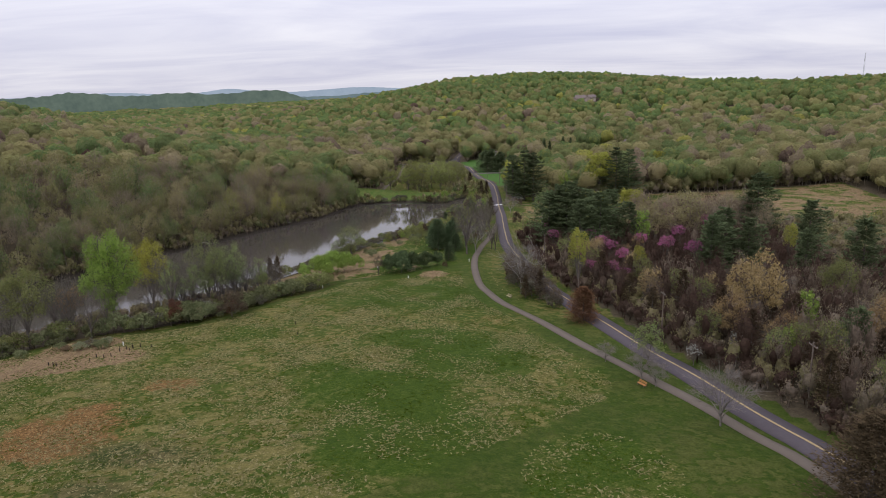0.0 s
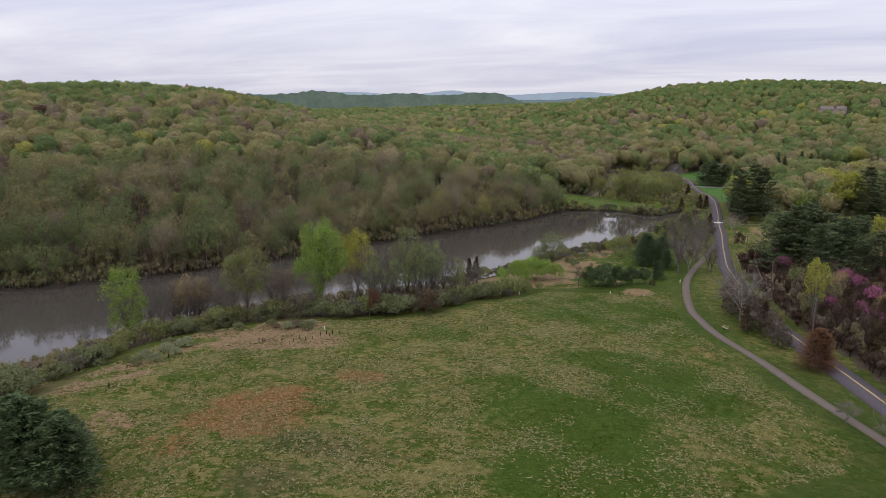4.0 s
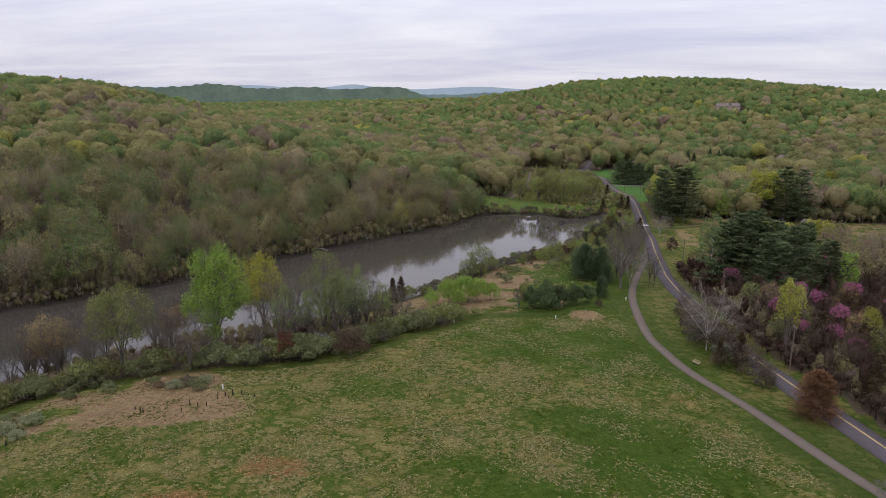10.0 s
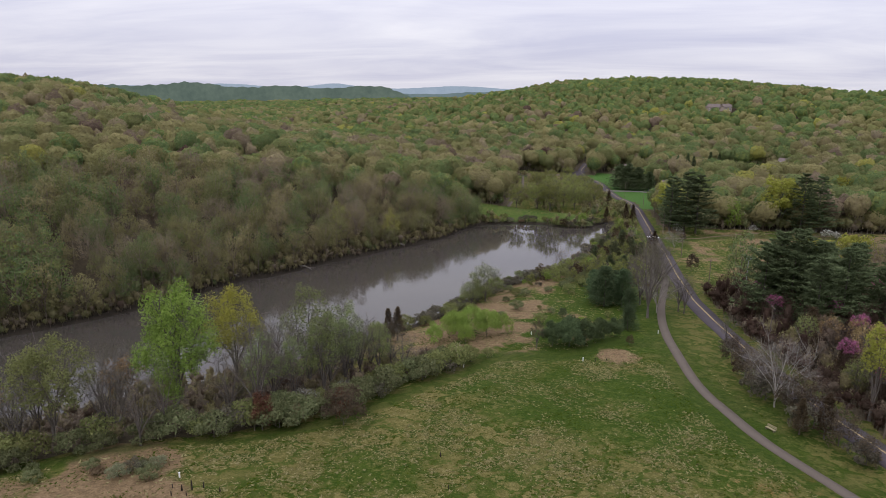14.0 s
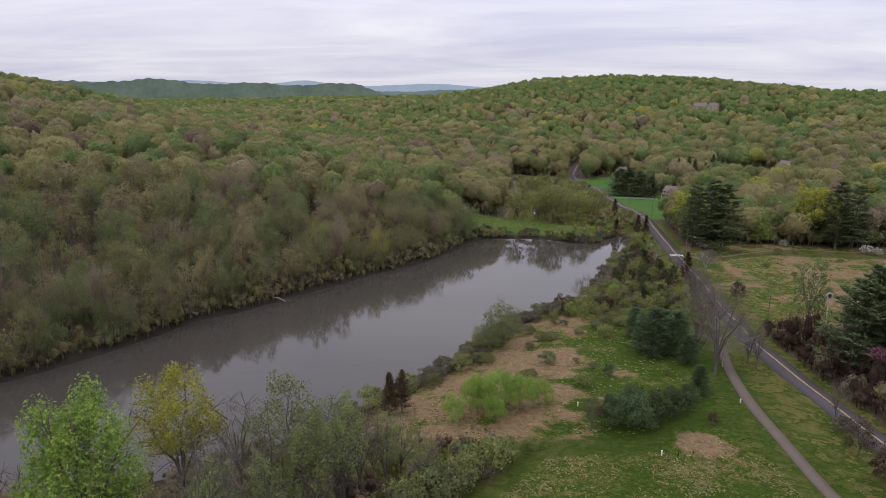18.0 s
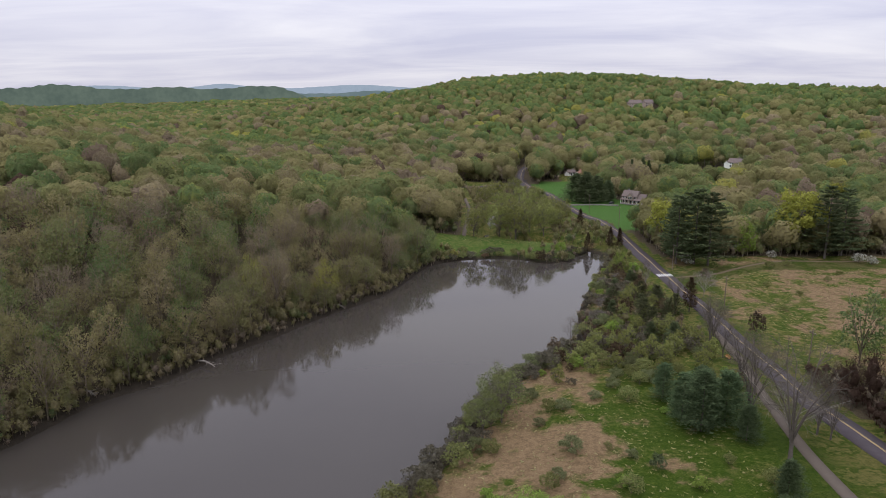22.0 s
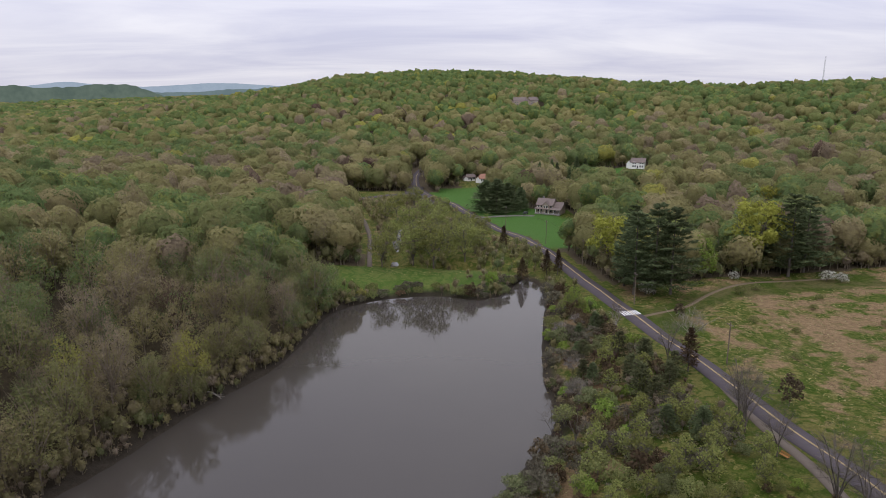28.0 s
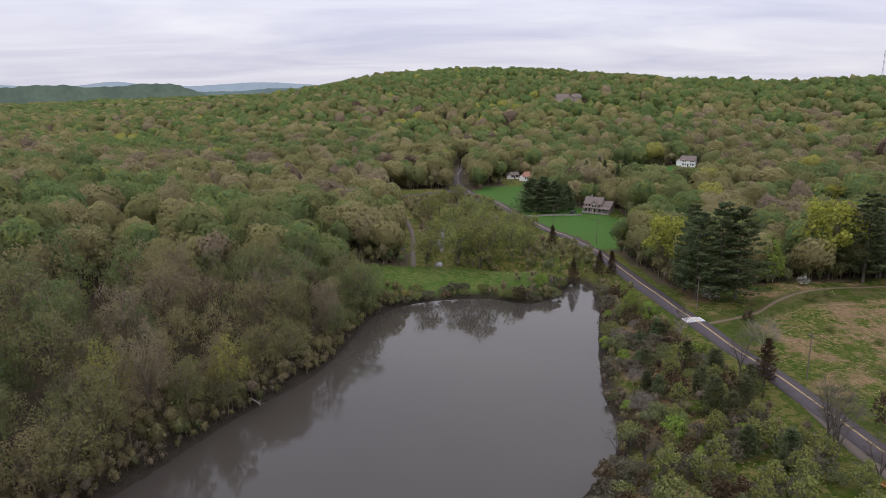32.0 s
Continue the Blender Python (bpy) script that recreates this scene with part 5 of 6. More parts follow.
def wing(ob, x0, x1, y0, y1, eave, ridge, wall_m, roof_m, along="x", base=-0.6):
    """One gabled volume of a house: walls, and two roof slabs that overhang them."""
    over, thick = 0.5, 0.22
    swap = along == "y"
    a0, a1, b0, b1 = (y0, y1, x0, x1) if swap else (x0, x1, y0, y1)
    mid = (b0 + b1) / 2
    body = prism([(b0, base), (b1, base), (b1, eave), (mid, ridge - 0.1), (b0, eave)], a0, a1)
    slope = (ridge - eave) / (b1 - mid)
    slabs = []
    for s, e in ((-1, b0), (1, b1)):
        edge = e + s * over
        ez = eave - over * slope
        slabs.append(prism([(mid, ridge), (edge, ez), (edge, ez + thick), (mid, ridge + thick)], a0 - over, a1 + over))
    fix = Matrix(((0, 1, 0, 0), (1, 0, 0, 0), (0, 0, 1, 0), (0, 0, 0, 1)))
    for bm, name, m in ((body, "wall", wall_m), (slabs[0], "roof", roof_m), (slabs[1], "roof", roof_m)):
        if not swap:
            bmesh.ops.transform(bm, matrix=fix, verts=bm.verts)
            bmesh.ops.recalc_face_normals(bm, faces=bm.faces[:])
        part(name, bm, m, ob)


def window(ob, x, y, z, w=1.0, h=1.4, face="y"):
    """A window in a wall that faces along -y or -x: frame, sill and two panes."""
    t = 0.08
    turn = Matrix.Translation((x, y, z)) @ (Matrix.Rotation(-math.pi / 2, 4, "Z") if face == "x" else Matrix.Identity(4))
    fr = box(-w / 2 - 0.1, w / 2 + 0.1, -t, 0.02, -0.1, h + 0.1)
    bmesh.ops.transform(fr, matrix=turn, verts=fr.verts)
    frame_ob = part("window", fr, M_TRIM, ob, "white-framed sash window")
    for z0 in (0.0, h / 2 + 0.03):
        p = box(-w / 2, w / 2, -t - 0.02, -t + 0.01, z0, z0 + h / 2 - 0.03)
        bmesh.ops.transform(p, matrix=turn, verts=p.verts)
        part("pane", p, M_WINDOW, frame_ob)


def farmhouse():
    ob = thing("farmhouse", "tan two-storey farmhouse with brown shingled roofs and a front porch", "house")
    wing(ob, -7.5, 3.0, 0, 8, 5.2, 8.6, M_SIDING, M_ROOF)
    wing(ob, 2.5, 8.5, 1, 8.5, 4.0, 6.6, M_SIDING, M_ROOF)
    wing(ob, -3.0, 1.0, -1.6, 4, 5.2, 7.4, M_SIDING, M_ROOF, "y")
    part("porch_floor", box(-7.8, 8.6, -2.6, 0, -0.4, 0.3), M_STONE, ob)
    part("porch_roof", prism([(-2.9, 2.7), (0.1, 3.5), (0.1, 3.75), (-2.9, 2.95)], -8.0, 8.8), M_ROOF, ob).matrix_basis = Matrix(((0, 1, 0, 0), (1, 0, 0, 0), (0, 0, 1, 0), (0, 0, 0, 1)))
    for x in (-7.4, -4.6, -1.6, 1.4, 4.4, 8.0):
        part("porch_post", box(x - 0.1, x + 0.1, -2.5, -2.3, 0.3, 2.8), M_TRIM, ob)
    part("chimney", box(-5.2, -4.2, 4.2, 5.2, 5, 9.8, 0.03), M_STONE, ob)
    part("door", box(-0.9, 0.1, -1.72, -1.62, 0.3, 2.4), M_WINDOW, ob)
    for x in (-6.2, -4.2, 2.0):
        window(ob, x, 0, 3.5)
        window(ob, x, 0, 0.9)
    for x in (-1.6, -0.2):
        window(ob, x, -1.6, 3.6)
    for x in (4.2, 6.6):
        window(ob, x, 1, 1.0)
    for y in (2.0, 5.0):
        window(ob, -7.5, y, 1.0, face="x")
        window(ob, -7.5, y, 3.6, face="x")
    return ob


def cottage(label, wall_m, roof_m, w, d, eave, ridge, name="house"):
    ob = thing(name, label, "house")
    wing(ob, -w / 2, w / 2, 0, d, eave, ridge, wall_m, roof_m)
    wing(ob, -w / 2 - w * 0.35, -w / 2 + 0.2, d * 0.15, d * 0.9, eave * 0.75, ridge * 0.75, wall_m, roof_m, "y")
    part("chimney", box(w * 0.2, w * 0.2 + 0.8, d * 0.55, d * 0.55 + 0.8, eave, ridge + 1.0, 0.03), M_STONE, ob)
    part("door", box(-0.5, 0.5, -0.06, 0.02, 0, 2.1), M_WINDOW, ob)
    for x in (-w * 0.33, -w * 0.17, w * 0.2, w * 0.36):
        window(ob, x, 0, 0.9)
        if eave > 4:
            window(ob, x, 0, 3.4)
    for y in (d * 0.3, d * 0.7):
        window(ob, -w / 2 - 0.01, y, max(0.9, eave - 1.9), face="x")
    return ob


def set_down(ob, x, y, turn=0.0, lift=0.0):
    ob.matrix_basis = Matrix.Translation((x, y, float(land(np.array([x]), np.array([y]))[0]) + lift)) @ Matrix.Rotation(radians(turn), 4, "Z")
    return ob


set_down(farmhouse(), -7, 566, -32, 0.5).matrix_basis @= Matrix.Scale(0.88, 4)
set_down(cottage("small white house with a red-brown roof behind the lawn", M_WHITEWALL, M_REDROOF, 9, 7, 3.0, 5.6), -27, 678, -20, 0.4)
set_down(cottage("white gabled house at the end of the upper lawn", M_WHITEWALL, M_ROOF, 10, 8, 4.6, 7.4), 94, 712, -28, 0.4)
set_down(cottage("low white shed beside the spruces", M_WHITEWALL, M_ROOF, 6, 5, 2.6, 4.2, "shed"), -36, 690, 10, 0.3)
set_down(cottage("large tan house on the wooded slope", M_SIDING, M_ROOF, 16, 10, 6.5, 10.5), 70, 1095, -12, 8)
set_down(cottage("tan gabled house among the hillside trees", M_SIDING, M_ROOF, 12, 9, 6.0, 9.5), 88, 1090, 20, 8)


def retaining_wall(points):
    ob = thing("stone_wall", "low dark dry-stone wall across the lawn", "wall")
    r = random.Random(5)
    for (ax, ay), (bx, by) in zip(points, points[1:]):
        n = int(math.hypot(bx - ax, by - ay) / 0.9)
        for j in range(n):
            for c in range(2):
                t = (j + 0.5 + 0.4 * c) / n
                x, y = ax + (bx - ax) * t, ay + (by - ay) * t
                z = float(land(np.array([x]), np.array([y]))[0])
                s = part("stone", box(-0.44, 0.44, -0.25, 0.25, 0, 0.42, 0.06), M_STONE, ob)
                s.matrix_basis = Matrix.Translation((x, y, z - 0.08 + 0.4 * c)) @ Matrix.Rotation(math.atan2(by - ay, bx - ax) + r.uniform(-0.1, 0.1), 4, "Z")
    return ob


retaining_wall([(-50, 553), (-38, 557), (-26, 561), (-16, 560)])


def bench(label, wood):
    ob = thing("park_bench", label, "bench", "benches on the trail")
    for k in range(3):
        part("seat_slat", box(-0.95, 0.95, -0.26 + 0.19 * k, -0.10 + 0.19 * k, 0.43, 0.48, 0.008), wood, ob)
    for k in range(2):
        part("back_slat", box(-0.95, 0.95, 0.30 + 0.04 * k, 0.34 + 0.04 * k, 0.60 + 0.2 * k, 0.76 + 0.2 * k, 0.008), wood, ob)
    for x in (-0.75, 0.75):
        part("leg", box(x - 0.05, x + 0.05, -0.22, -0.12, -0.1, 0.43), M_POLE, ob)
        part("leg", rod((x, 0.22, -0.1), (x, 0.42, 0.98), 0.05, 6), M_POLE, ob)
    return ob


set_down(bench("orange-brown wooden bench on the grass by the trail", M_BENCH), 18.9, 113.5, -57)
set_down(bench("pale wooden bench at the bend of the trail", M_PALEWOOD), -6.4, 179, -50)
set_down(bench("orange-brown wooden bench beside bare trees", M_BENCH), -21.5, 306, -70)


def utility_pole(h=10.5):
    ob = thing("utility_pole", "weathered wooden utility pole with a crossarm", "pole", "utility poles along the road")
    part("post", rod((0, 0, -0.8), (0, 0, h), 0.17, 8, 0.11), M_POLE, ob)
    part("crossarm", box(-1.2, 1.2, -0.06, 0.06, h - 0.75, h - 0.6), M_POLE, ob)
    for x in (-1.1, -0.4, 0.4, 1.1):
        part("insulator", rod((x, 0, h - 0.6), (x, 0, h - 0.42), 0.05, 6), M_STONE, ob)
    return ob


POLES = [(44, 108), (28, 146), (12.5, 184), (4, 240), (-4.6, 300.5), (-10.5, 350), (-16, 400), (-19, 450), (-24.5, 490), (-36, 530)]
pole = utility_pole()
tops = []
for k, (x, y) in enumerate(POLES):
    ob = pole if not k else copy_thing(pole, Matrix.Identity(4))
    set_down(ob, x, y, 100)
    tops.append(ob.matrix_basis @ Vector((0, 0, 10.1)))
for side in (-1.0, 1.0):
    ob = thing("power_line", "thin dark power line sagging between poles", "cable", "power lines")
    for a, b in zip(tops, tops[1:]):
        pts = [a.lerp(b, t) + Vector((side, 0, 0.1 - 3.2 * t * (1 - t))) for t in np.linspace(0, 1, 9)]
        v, f = tube([tuple(p) for p in pts], [0.022] * 9, 4)
        mesh_object("cable", v, f, M_STAKE, ob)


def mast():
    ob = thing("sensor_mast", "slim grey mast with a round head and a box on it", "mast")
    part("pole", rod((0, 0, -0.8), (0, 0, 15.5), 0.14, 8, 0.08), M_STEEL, ob)
    part("control_box", box(-0.4, 0.4, -0.32, -0.05, 4.2, 5.7, 0.03), M_TRIM, ob)
    head = part("round_head", rod((0, -0.14, 15.6), (0, 0.1, 15.6), 0.75, 18), M_STEEL, ob)
    part("rim", rod((0, -0.2, 15.6), (0, -0.15, 15.6), 0.5, 18), M_STAKE, head)
    return ob


set_down(mast(), 3.5, 279, 10)


def radio_tower(h=52):
    ob = thing("radio_tower", "thin grey lattice radio tower on the ridge", "tower")
    w = 0.8
    for sx, sy in ((-1, -1), (1, -1), (0, 1)):
        part("mast_leg", rod((sx * w, sy * w, -1), (sx * w * 0.6, sy * w * 0.6, h), 0.16, 5), M_STEEL, ob)
    for k in range(13):
        z = k * h / 13
        part("brace", rod((-w, -w, z), (w * 0.9, -w * 0.9, z + h / 13), 0.08, 4), M_STEEL, ob)
        part("brace", rod((w, -w, z), (0, w * 0.9, z + h / 13), 0.08, 4), M_STEEL, ob)
    return ob


set_down(radio_tower(), 473, 1093)


def marker_post():
    ob = thing("marker_post", "short white marker post in the grass", "post", "white marker posts")
    part("post", box(-0.09, 0.09, -0.09, 0.09, -0.2, 0.85, 0.02), M_TRIM, ob)
    part("cap", box(-0.12, 0.12, -0.12, 0.12, 0.85, 0.92, 0.01), M_TRIM, ob)
    return ob


post = marker_post()
for k, (x, y) in enumerate(((-94.1, 138.1), (-65.9, 200.6), (-40.2, 210.5), (-22.9, 237.8), (-54.8, 229.6))):
    set_down(post if not k else copy_thing(post, Matrix.Identity(4)), x, y, 12 * k)


def stake():
    ob = thing("dark_stake", "dark weathered stake standing in the straw", "stake", "dark stakes in the meadow")
    v, f = tube([(0, 0, -0.2), (0.03, 0, 0.6), (0.0, 0.03, 1.3)], [0.19, 0.2, 0.13], 6)
    mesh_object("stem", v, f, M_STAKE, ob)
    v, f = tube([(0, 0, 1.25), (0.02, 0.0, 1.4), (0.05, 0, 1.62)], [0.13, 0.17, 0.05], 6)
    mesh_object("head", v, f, M_STAKE, ob)
    return ob


r = random.Random(9)
st = stake()
STAKES = [(-105.5, 121), (-104, 120.5), (-102.5, 119.5), (-99.5, 121.5), (-96.5, 124.5), (-94.5, 124), (-93, 124.5), (-96, 121.5), (-94.5, 130), (-92, 131), (-91.2, 130), (-90, 131),
          (-93.2, 128), (-92.6, 129.6), (-91, 128.4), (-87, 130.5), (-116, 104), (-107, 82), (-56, 140), (-60, 150), (-39, 206), (-36.5, 207)]
for k, (x, y) in enumerate(STAKES):
    set_down(st if not k else copy_thing(st, Matrix.Identity(4)), x + 1.5, y + 5, r.uniform(0, 360)).matrix_basis @= Matrix.Scale(r.uniform(0.4, 0.65), 4)


def fallen_log(label, length, seed):
    rng = np.random.RandomState(seed)
    ob = thing("fallen_log", label, "log", "fallen trees at the shore")
    v, f = tube([(0, 0, 0.25), (length * 0.4, 0.2, 0.6), (length * 0.75, 0.1, 0.35), (length, -0.2, 0.1)], [0.28, 0.22, 0.16, 0.06], 6)
    mesh_object("trunk", v, f, M_PALEBARK, ob)
    for k in range(5):
        s = length * (0.35 + 0.13 * k)
        v, f = tube([(s, 0.1, 0.4), (s + 1.0, rng.uniform(-1.2, 1.2), 0.9), (s + 1.8, rng.uniform(-1.8, 1.8), rng.uniform(0.6, 1.5))], [0.09, 0.06, 0.02], 4)
        mesh_object("branch", v, f, M_PALEBARK, ob)
    return ob


set_down(fallen_log("bleached fallen tree lying out over the water", 7, 1), -157.5, 300, -25)
set_down(fallen_log("grey fallen tree at the wooded bank", 6, 2), -134.5, 350, -35)
set_down(fallen_log("pale fallen limb on the muddy bank", 5, 3), -174.5, 277, -20)
pile = thing("brush_pile", "heap of dark cut brush beside the road", "brush pile")
rng = np.random.RandomState(4)
mesh_object("sticks", *joined([tube([q := rng.normal(size=3) * (2.2, 1.4, 0.2) + (0, 0, 0.7), q + rng.normal(size=3) * (1.6, 1.6, 0.5)], [0.07, 0.03], 4) for _ in range(70)]), M_STAKE, pile)
set_down(pile, -32.5, 384, 30)


def parked_car():
    ob = thing("car", "dark parked car on the gravel drive", "car")
    body = part("body", prism([(-2.2, 0.35), (2.2, 0.35), (2.25, 0.8), (1.5, 0.92), (0.9, 1.42), (-1.1, 1.45), (-1.7, 0.98), (-2.25, 0.9)], -0.85, 0.85), M_CAR, ob)
    part("window", box(-1.0, 0.8, -0.87, 0.87, 1.0, 1.34), M_WINDOW, body)
    for x in (-1.4, 1.4):
        for y in (-0.85, 0.85):
            w = part("wheel", rod((x, y - 0.1, 0.33), (x, y + 0.1, 0.33), 0.33, 14), M_STAKE, ob)
            part("rim", rod((x, y - 0.11, 0.33), (x, y + 0.11, 0.33), 0.18, 10), M_STEEL, w)
    return ob


set_down(parked_car(), -19, 568, 60)


# ---- grass ----
def tussocks(name, label, count, inside, material, box_, size, seed):
    """Tufts of long grass, as one mesh."""
    rng = np.random.RandomState(seed)
    x, y = rng.uniform(box_[0], box_[1], count * 3), rng.uniform(box_[2], box_[3], count * 3)
    keep = inside(x, y, rng)
    x, y = x[keep][:count], y[keep][:count]
    z = land(x, y)
    vs = []
    for k in range(4):
        a = rng.uniform(0, 6.283, len(x))
        h = size * rng.uniform(0.6, 1.5, len(x))
        w = h * rng.uniform(0.35, 0.75, len(x))
        lean = rng.normal(size=(len(x), 2)) * 0.8 * h[:, None]
        p = np.stack([x, y, z - 0.03], 1)
        s = np.stack([np.cos(a) * w, np.sin(a) * w, 0 * a], 1)
        off = np.stack([rng.normal(size=len(x)) * 0.3 * size, rng.normal(size=len(x)) * 0.3 * size, 0 * a], 1)
        top = p + off + np.stack([lean[:, 0], lean[:, 1], h * 0.45], 1)
        vs.append(np.stack([p + off - s, p + off + s, top], 1))
    v = np.concatenate(vs).reshape(-1, 3)
    ob = mesh_object(name, v, np.arange(len(v)).reshape(-1, 3), material)
    return tagged(ob, label, "grass", kind="stuff")


M_STRAW = foliage("bleached_straw_grass", (0.185, 0.178, 0.075), (0.345, 0.33, 0.155), 0.4)
M_BLADE = foliage("meadow_grass_blades", (0.026, 0.055, 0.005), (0.062, 0.098, 0.012), 0.4)
M_RUSSET = foliage("russet_grass", (0.19, 0.125, 0.052), (0.33, 0.22, 0.095), 0.4)


def in_meadow(x, y, rng):
    wood, lawn, tan, red, dry, mown, _ = zones(x, y)
    patch = waves(x, y, 24, 31) + 0.8 * waves(x, y, 9, 32)
    return (x > field_edge(y)) & (x < x_road(y)) & (y < 212) & (wood < 0.5) & (mown < 0.3) & (tan < 0.4) & (patch + rng.normal(size=len(x)) * 0.6 > 0.35 - 0.9 * (dry - 0.3))


def in_red(x, y, rng):
    return zones(x, y)[3] * (0.6 + 0.5 * waves(x, y, 11, 33)) > rng.uniform(0.1, 0.9, len(x))


def in_green(x, y, rng):
    wood, lawn, tan, red, dry, mown, _ = zones(x, y)
    return (wood < 0.5) & (mown < 0.3) & (lawn < 0.2) & (x < x_road(y) - 6) & (waves(x, y, 17, 34) > rng.uniform(-0.6, 0.6, len(x)))


def in_dry(x, y, rng):
    wood, lawn, tan, red, dry, mown, _ = zones(x, y)
    return (wood < 0.5) & (mown < 0.3) & (tan > 0.25) & (waves(x, y, 13, 35) > rng.uniform(-0.9, 0.7, len(x)))


tussocks("straw_grass", "bleached tufts of old grass over the meadow", 54000, in_meadow, M_STRAW, (-160, 30, 55, 215), 0.24, 51)
tussocks("green_grass", "deep green tufts of meadow grass", 24000, in_green, M_BLADE, (-160, 30, 55, 230), 0.22, 52)
tussocks("russet_grass", "russet patches of dry bluestem grass", 7000, in_red, M_RUSSET, (-100, -50, 60, 125), 0.24, 53)
tussocks("dry_grass", "straw-coloured tufts on the dry ground", 22000, in_dry, M_STRAW, (-125, 190, 70, 445), 0.32, 54)


# ---- the farthest ridges, their blue haze painted as a glow ----
def hazy_ridge(name, radius, seed, start, end, base, humps, dark, light, teeth=1.5):
    """A wooded skyline far behind the valley, from one bearing to another: a base height and a few broad summits."""
    # haze is painted in: an emissive colour on a flat curtain, unlit
    g = Nodes(name + "_haze_glow")
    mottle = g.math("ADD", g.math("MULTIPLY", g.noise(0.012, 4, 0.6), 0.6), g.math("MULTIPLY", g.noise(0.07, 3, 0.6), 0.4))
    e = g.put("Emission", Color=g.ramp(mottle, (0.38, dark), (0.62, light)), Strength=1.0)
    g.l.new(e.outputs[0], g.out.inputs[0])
    b = np.linspace(start, end, int((end - start) * radius / 57.3 / 7))
    r = np.random.RandomState(seed)
    h = base * soft_step(start, start + 2.5, b) * soft_step(end, end - 5.0, b) + sum(up * np.exp(-((b - at) / wide) ** 2) for at, wide, up in humps)
    h = h + teeth * np.convolve(r.normal(size=len(b)), (0.3, 0.5, 0.3), "same") + 1.5 * teeth * np.sin(b * 5 + seed) * np.sin(b * 2.3)
    a = np.radians(b)
    x, y = -60 + radius * np.sin(a), 150 + radius * np.cos(a)
    v = np.concatenate([np.stack([x, y, 0 * a - 5], 1), np.stack([x, y, np.maximum(h, -5)], 1)])
    n = len(a)
    k = np.arange(n - 1)
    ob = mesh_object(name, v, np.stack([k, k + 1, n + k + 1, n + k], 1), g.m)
    return tagged(ob, "far wooded ridges on the horizon, haze painted as blue glow", "hills", kind="structure")


hazy_ridge("backdrop", 4750, 3, -75, 60, 78, ((-24.5, 2.2, 32), (-14, 4, 26), (-33, 3, 20)), (0.30, 0.37, 0.47), (0.34, 0.41, 0.51), 0.6)
hazy_ridge("backdrop_2", 3900, 8, -46, 4, 52, ((-9.5, 2.5, 26), (-26, 3, 22), (-13.5, 1.5, 12)), (0.135, 0.185, 0.20), (0.165, 0.22, 0.235), 1.2)
hazy_ridge("backdrop_3", 2800, 5, -64, -15.5, 72, ((-36, 2.4, 18), (-28.8, 2.0, 11), (-22.0, 2.2, 15), (-46, 4, 10)), (0.090, 0.124, 0.108), (0.128, 0.168, 0.140), 1.6)

# ---- the woods, near to far ----
TALL = ([wood_proto(100 + k, 420, 0.52, 6.2, 19, 420, -0.75, 24, 0.45, 9, 5, 6, 0.9, 0.8, thin=0.055, core=0, shell=False, open_=True, reach=0.36) for k in range(5)]
        + [wood_proto(110 + k, 860, 0.60, 6.4, 19, 90, -0.75, 24, 0.45, 8, 5, 6, 0.95, 0.45, core=0, shell=False, open_=True) for k in range(6)])
FINE = ([wood_proto(160 + k, 800, 0.36, 6.2, 19, 800, -0.8, 26, 0.46, 11, 5, 6, 0.9, 0.8, thin=0.035, core=0, shell=False, open_=True, reach=0.34) for k in range(5)]
        + [wood_proto(170 + k, 1750, 0.40, 6.4, 19, 220, -0.8, 26, 0.46, 10, 5, 6, 0.95, 0.4, thin=0.04, core=0, shell=False, open_=True) for k in range(6)])
LOW = ([wood_proto(120 + k, 50, 0.55, 2.8, 6.5, 44, -0.9, 9, 0.5, 2, 4, 6, 0.75, 0.8, thin=0.045, shell=False, core=0.8) for k in range(3)]
       + [wood_proto(125 + k, 95, 0.62, 2.8, 6.5, 14, -0.9, 9, 0.5, 1, 4, 6, 0.85, 0.3, shell=False, core=0.85) for k in range(3)])
THIN = [wood_proto(140 + k, 110, 0.46, 3.9, 15, 150, -0.8, 14, 0.47, 6, 4, 5, 0.9, 0.75, thin=0.05, core=0.5, shell=False, open_=True, reach=0.4) for k in range(6)]
MIDDLE = ([wood_proto(200 + k, 22, 1.1, 7.0, 18.5, 22, -0.7, 13, 0.41, 2, 5, 9, 0.98, 0.6, -0.75, thin=0.11, grain=0.8) for k in range(6)]
          + [wood_proto(210 + k, 36, 1.2, 7.2, 18.5, 0, -0.7, 13, 0.41, 0, 5, 9, 1.02, 0.2, -0.75, grain=0.75) for k in range(6)])
HILL = ([wood_proto(300 + k, 6, 2.2, 8.0, 18.5, 3, -0.4, 10, 0.45, 0, 4, 8, 0.98, 0.5, -0.5, False, thin=0.2, core=0, grain=0.4) for k in range(5)]
        + [wood_proto(310 + k, 8, 2.2, 8.2, 18.5, 0, -0.4, 10, 0.45, 0, 4, 8, 1.0, 0.0, -0.5, False, core=0, grain=0.4) for k in range(5)])
FAR = [wood_proto(400 + k, 0, 3.0, 14, 15, 0, -0.3, 8, 0.6, 0, 3, 6, 1.0, 0.0, -0.2, False, shell=False, core=1.0, grain=0.25) for k in range(4)]


def brown_wood(x, y):
    return (x > x_road(y)) & (y < 292 + 0.2 * x) & (x < 190) & (y > 40) & ~((x > 95) & (y > 228))


def field_corner(x, y):
    return (x > 95) & (x < 200) & (y > 228) & (y < 298 + 0.2 * x)


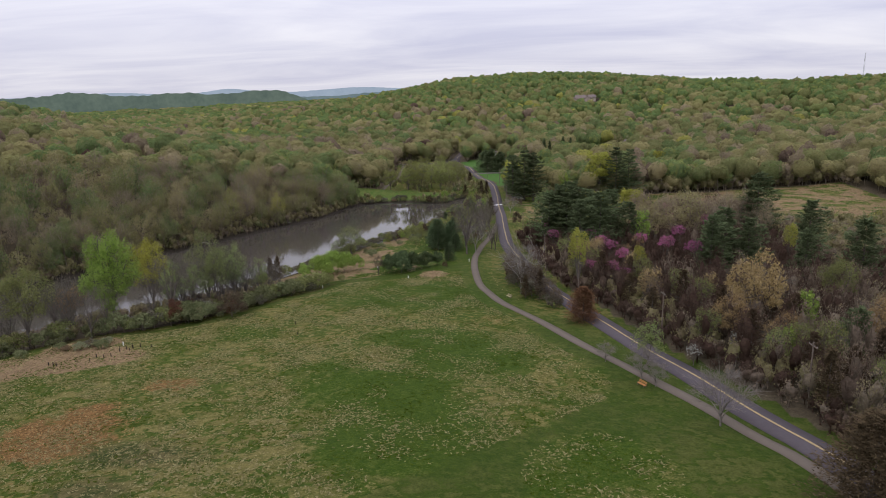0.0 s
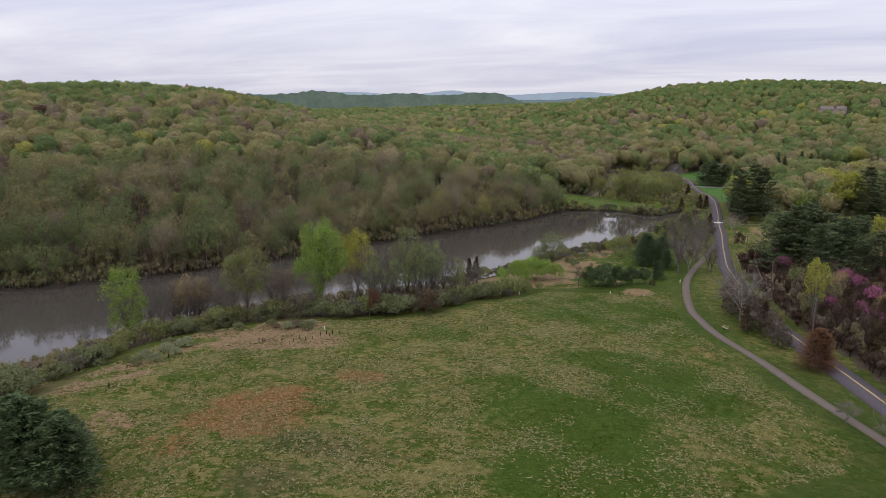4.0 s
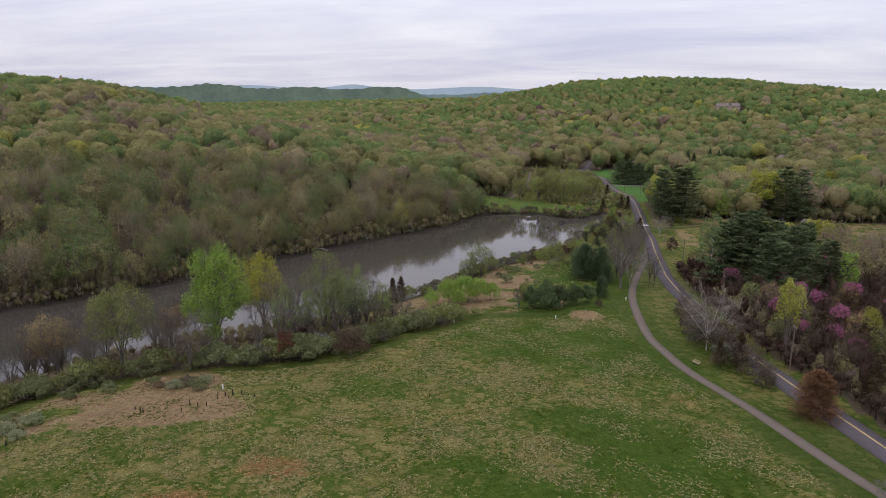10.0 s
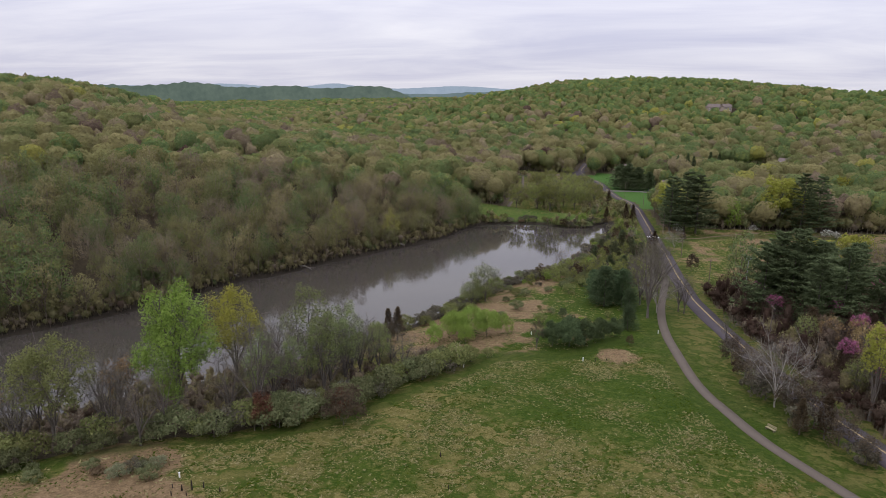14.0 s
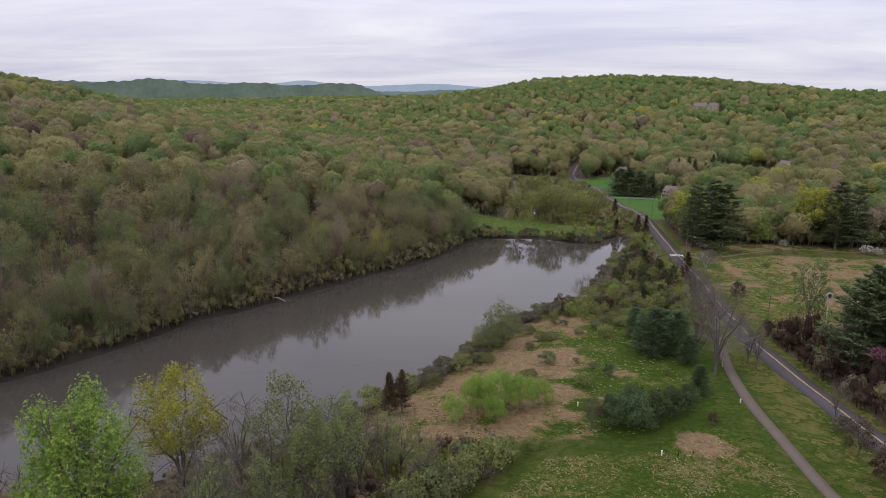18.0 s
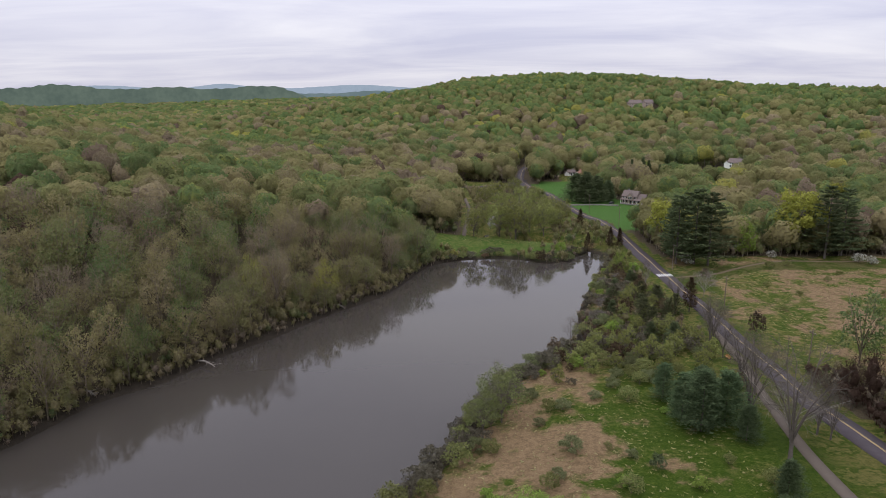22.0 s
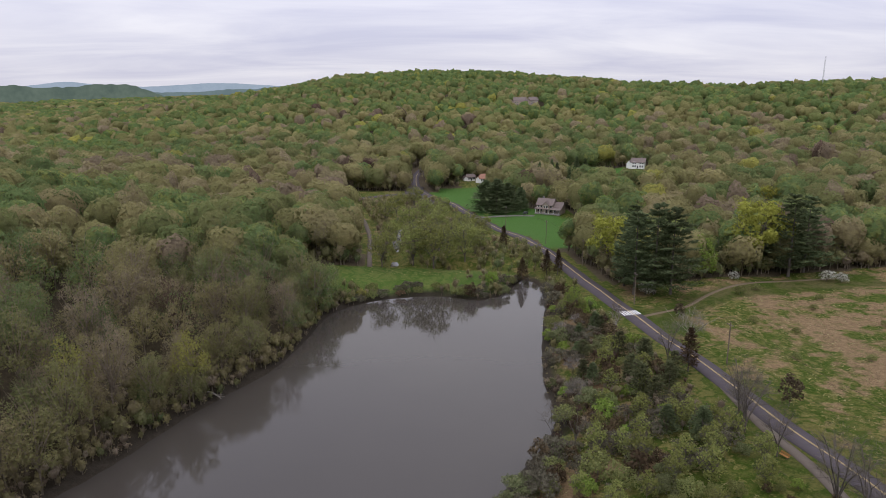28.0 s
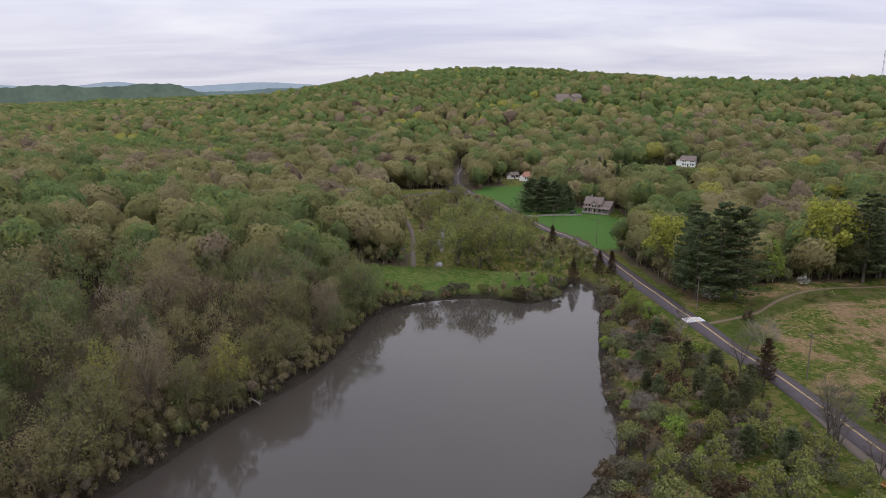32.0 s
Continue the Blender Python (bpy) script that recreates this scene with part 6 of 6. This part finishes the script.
def shore_strip(x, y):
    """The edge of the wood along the upper pond, which the flight passes nearest."""
    return (pond_distance(x, y) < 42) & (x < -100) & (y > 232) & (y < 420)


wood_patch("shore_woods", "tall spring trees along the pond's wooded bank, brown, olive and yellow-green", FINE, 7.4, shore_strip, 38, (0.64, 1.12), (-260, -95, 230, 422), 0.19, spread=0.25)
wood_patch("near_woods", "mixed spring woodland in bud, brown and yellow-green crowns", TALL, 7.4,
           lambda x, y: (far(x, y) < 300) & (y > 30) & seen(x, y + 60) & ~brown_wood(x, y) & ~field_corner(x, y) & ~shore_strip(x, y), 21, (0.64, 1.14), (-420, 320, -20, 480), 0.22, spread=0.23)
wood_patch("brown_wood", "leafless brown and purplish woodland beside the road", THIN, 5.4,
           brown_wood, 26, (0.5, 0.82), (-20, 200, 30, 350), -0.44)
wood_patch("wood_margin", "tall brown and olive trees at the far margin of the brown wood", TALL, 8.5,
           lambda x, y: (x > x_road(y) + 30) & (x < 98) & (y > 276) & (y < 302 + 0.2 * x) & (x > 45), 34, (0.9, 1.2), (10, 160, 245, 345), 0.06, True)
wood_patch("field_corner_brush", "young olive trees and brush at the corner of the dry field", LOW, 4.2, field_corner, 37, (0.6, 1.3), (95, 200, 228, 345), 0.12)
wood_patch("shore_undergrowth", "low young trees and brush under the woodland edge", LOW, 3.2,
           lambda x, y: (pond_distance(x, y) < 15) & (x < -60) | ((np.abs(x - x_road(y) - 12) < 6) & (y < 310) & (y > 60)), 25, (0.35, 0.95), (-420, 80, 40, 480), 0.08)
wood_patch("bank_brush", "dense brush leaning over the wooded bank", LOW, 1.9,
           lambda x, y: (pond_distance(x, y) < 6) & (x < -100) & ((y > 240) | (x < -185)), 31, (0.25, 0.6), (-330, -95, 60, 425), 0.06, True)
wood_patch("roadside_brush", "tangled brown brush along the road's wooded side", LOW, 2.5,
           lambda x, y: (x > x_road(y) + 5) & (x < x_road(y) + 11) & (y > 62) & (y < 300), 33, (0.35, 0.85), (-15, 75, 60, 305), -0.44, True)
wood_patch("field_edge_brush", "young trees and brush along the far edge of the dry field", LOW, 4.0,
           lambda x, y: (x > x_road(y) + 8) & (x < 200) & (np.abs(y - 431 - 0.1 * x) < 7) | ((x > x_road(y) + 8) & (x < x_road(y) + 20) & (y > 425) & (y < 480)), 30, (0.6, 1.2), (-30, 210, 410, 490), 0.05)
wood_patch("pond_brush", "low mixed brush between the pond and the road", LOW, 3.7,
           lambda x, y: (x > -66) & (x < x_road(y) - 9.5) & (y > 318) & (y < 440) & (pond_distance(x, y) < 40), 27, (0.25, 0.62), (-70, -20, 315, 445), -0.16, True)
wood_patch("hedge_brush", "low grey-green brush along the pond hedge", LOW, 3.1,
           lambda x, y: (x > field_edge(y) - 60) & (x < field_edge(y) - 1) & (y > 70) & (y < 215), 28, (0.3, 0.7), (-200, -40, 65, 210), 0.05, True)
wood_patch("creek_brush", "brown and pale-green brush along the creek and the pond head", LOW, 3.6,
           lambda x, y: (x > -125) & (x < x_road(y) - 6) & (distance(x, y, spline(CREEK_TRAIL))[0] > 4) & ((y > 446) & (y < 628) & (waves(x, y, 40, 41) > -0.35) | (y > 420) & (y < 427)) & (np.abs(x + 90) > 4), 29, (0.3, 0.8), (-130, -20, 415, 640), 0.12, True)


def wood_edge(x, y):
    out = np.zeros(x.shape, bool)
    for dx, dy in ((9, 0), (-9, 0), (0, 9), (0, -9), (0, -16)):
        out |= open_ground(x + dx, y + dy)
    return out


wood_patch("edge_brush", "young trees and brush along the edges of the wood", LOW, 4.6, wood_edge, 36, (0.7, 1.7), (-140, 190, 425, 760), 0.12)
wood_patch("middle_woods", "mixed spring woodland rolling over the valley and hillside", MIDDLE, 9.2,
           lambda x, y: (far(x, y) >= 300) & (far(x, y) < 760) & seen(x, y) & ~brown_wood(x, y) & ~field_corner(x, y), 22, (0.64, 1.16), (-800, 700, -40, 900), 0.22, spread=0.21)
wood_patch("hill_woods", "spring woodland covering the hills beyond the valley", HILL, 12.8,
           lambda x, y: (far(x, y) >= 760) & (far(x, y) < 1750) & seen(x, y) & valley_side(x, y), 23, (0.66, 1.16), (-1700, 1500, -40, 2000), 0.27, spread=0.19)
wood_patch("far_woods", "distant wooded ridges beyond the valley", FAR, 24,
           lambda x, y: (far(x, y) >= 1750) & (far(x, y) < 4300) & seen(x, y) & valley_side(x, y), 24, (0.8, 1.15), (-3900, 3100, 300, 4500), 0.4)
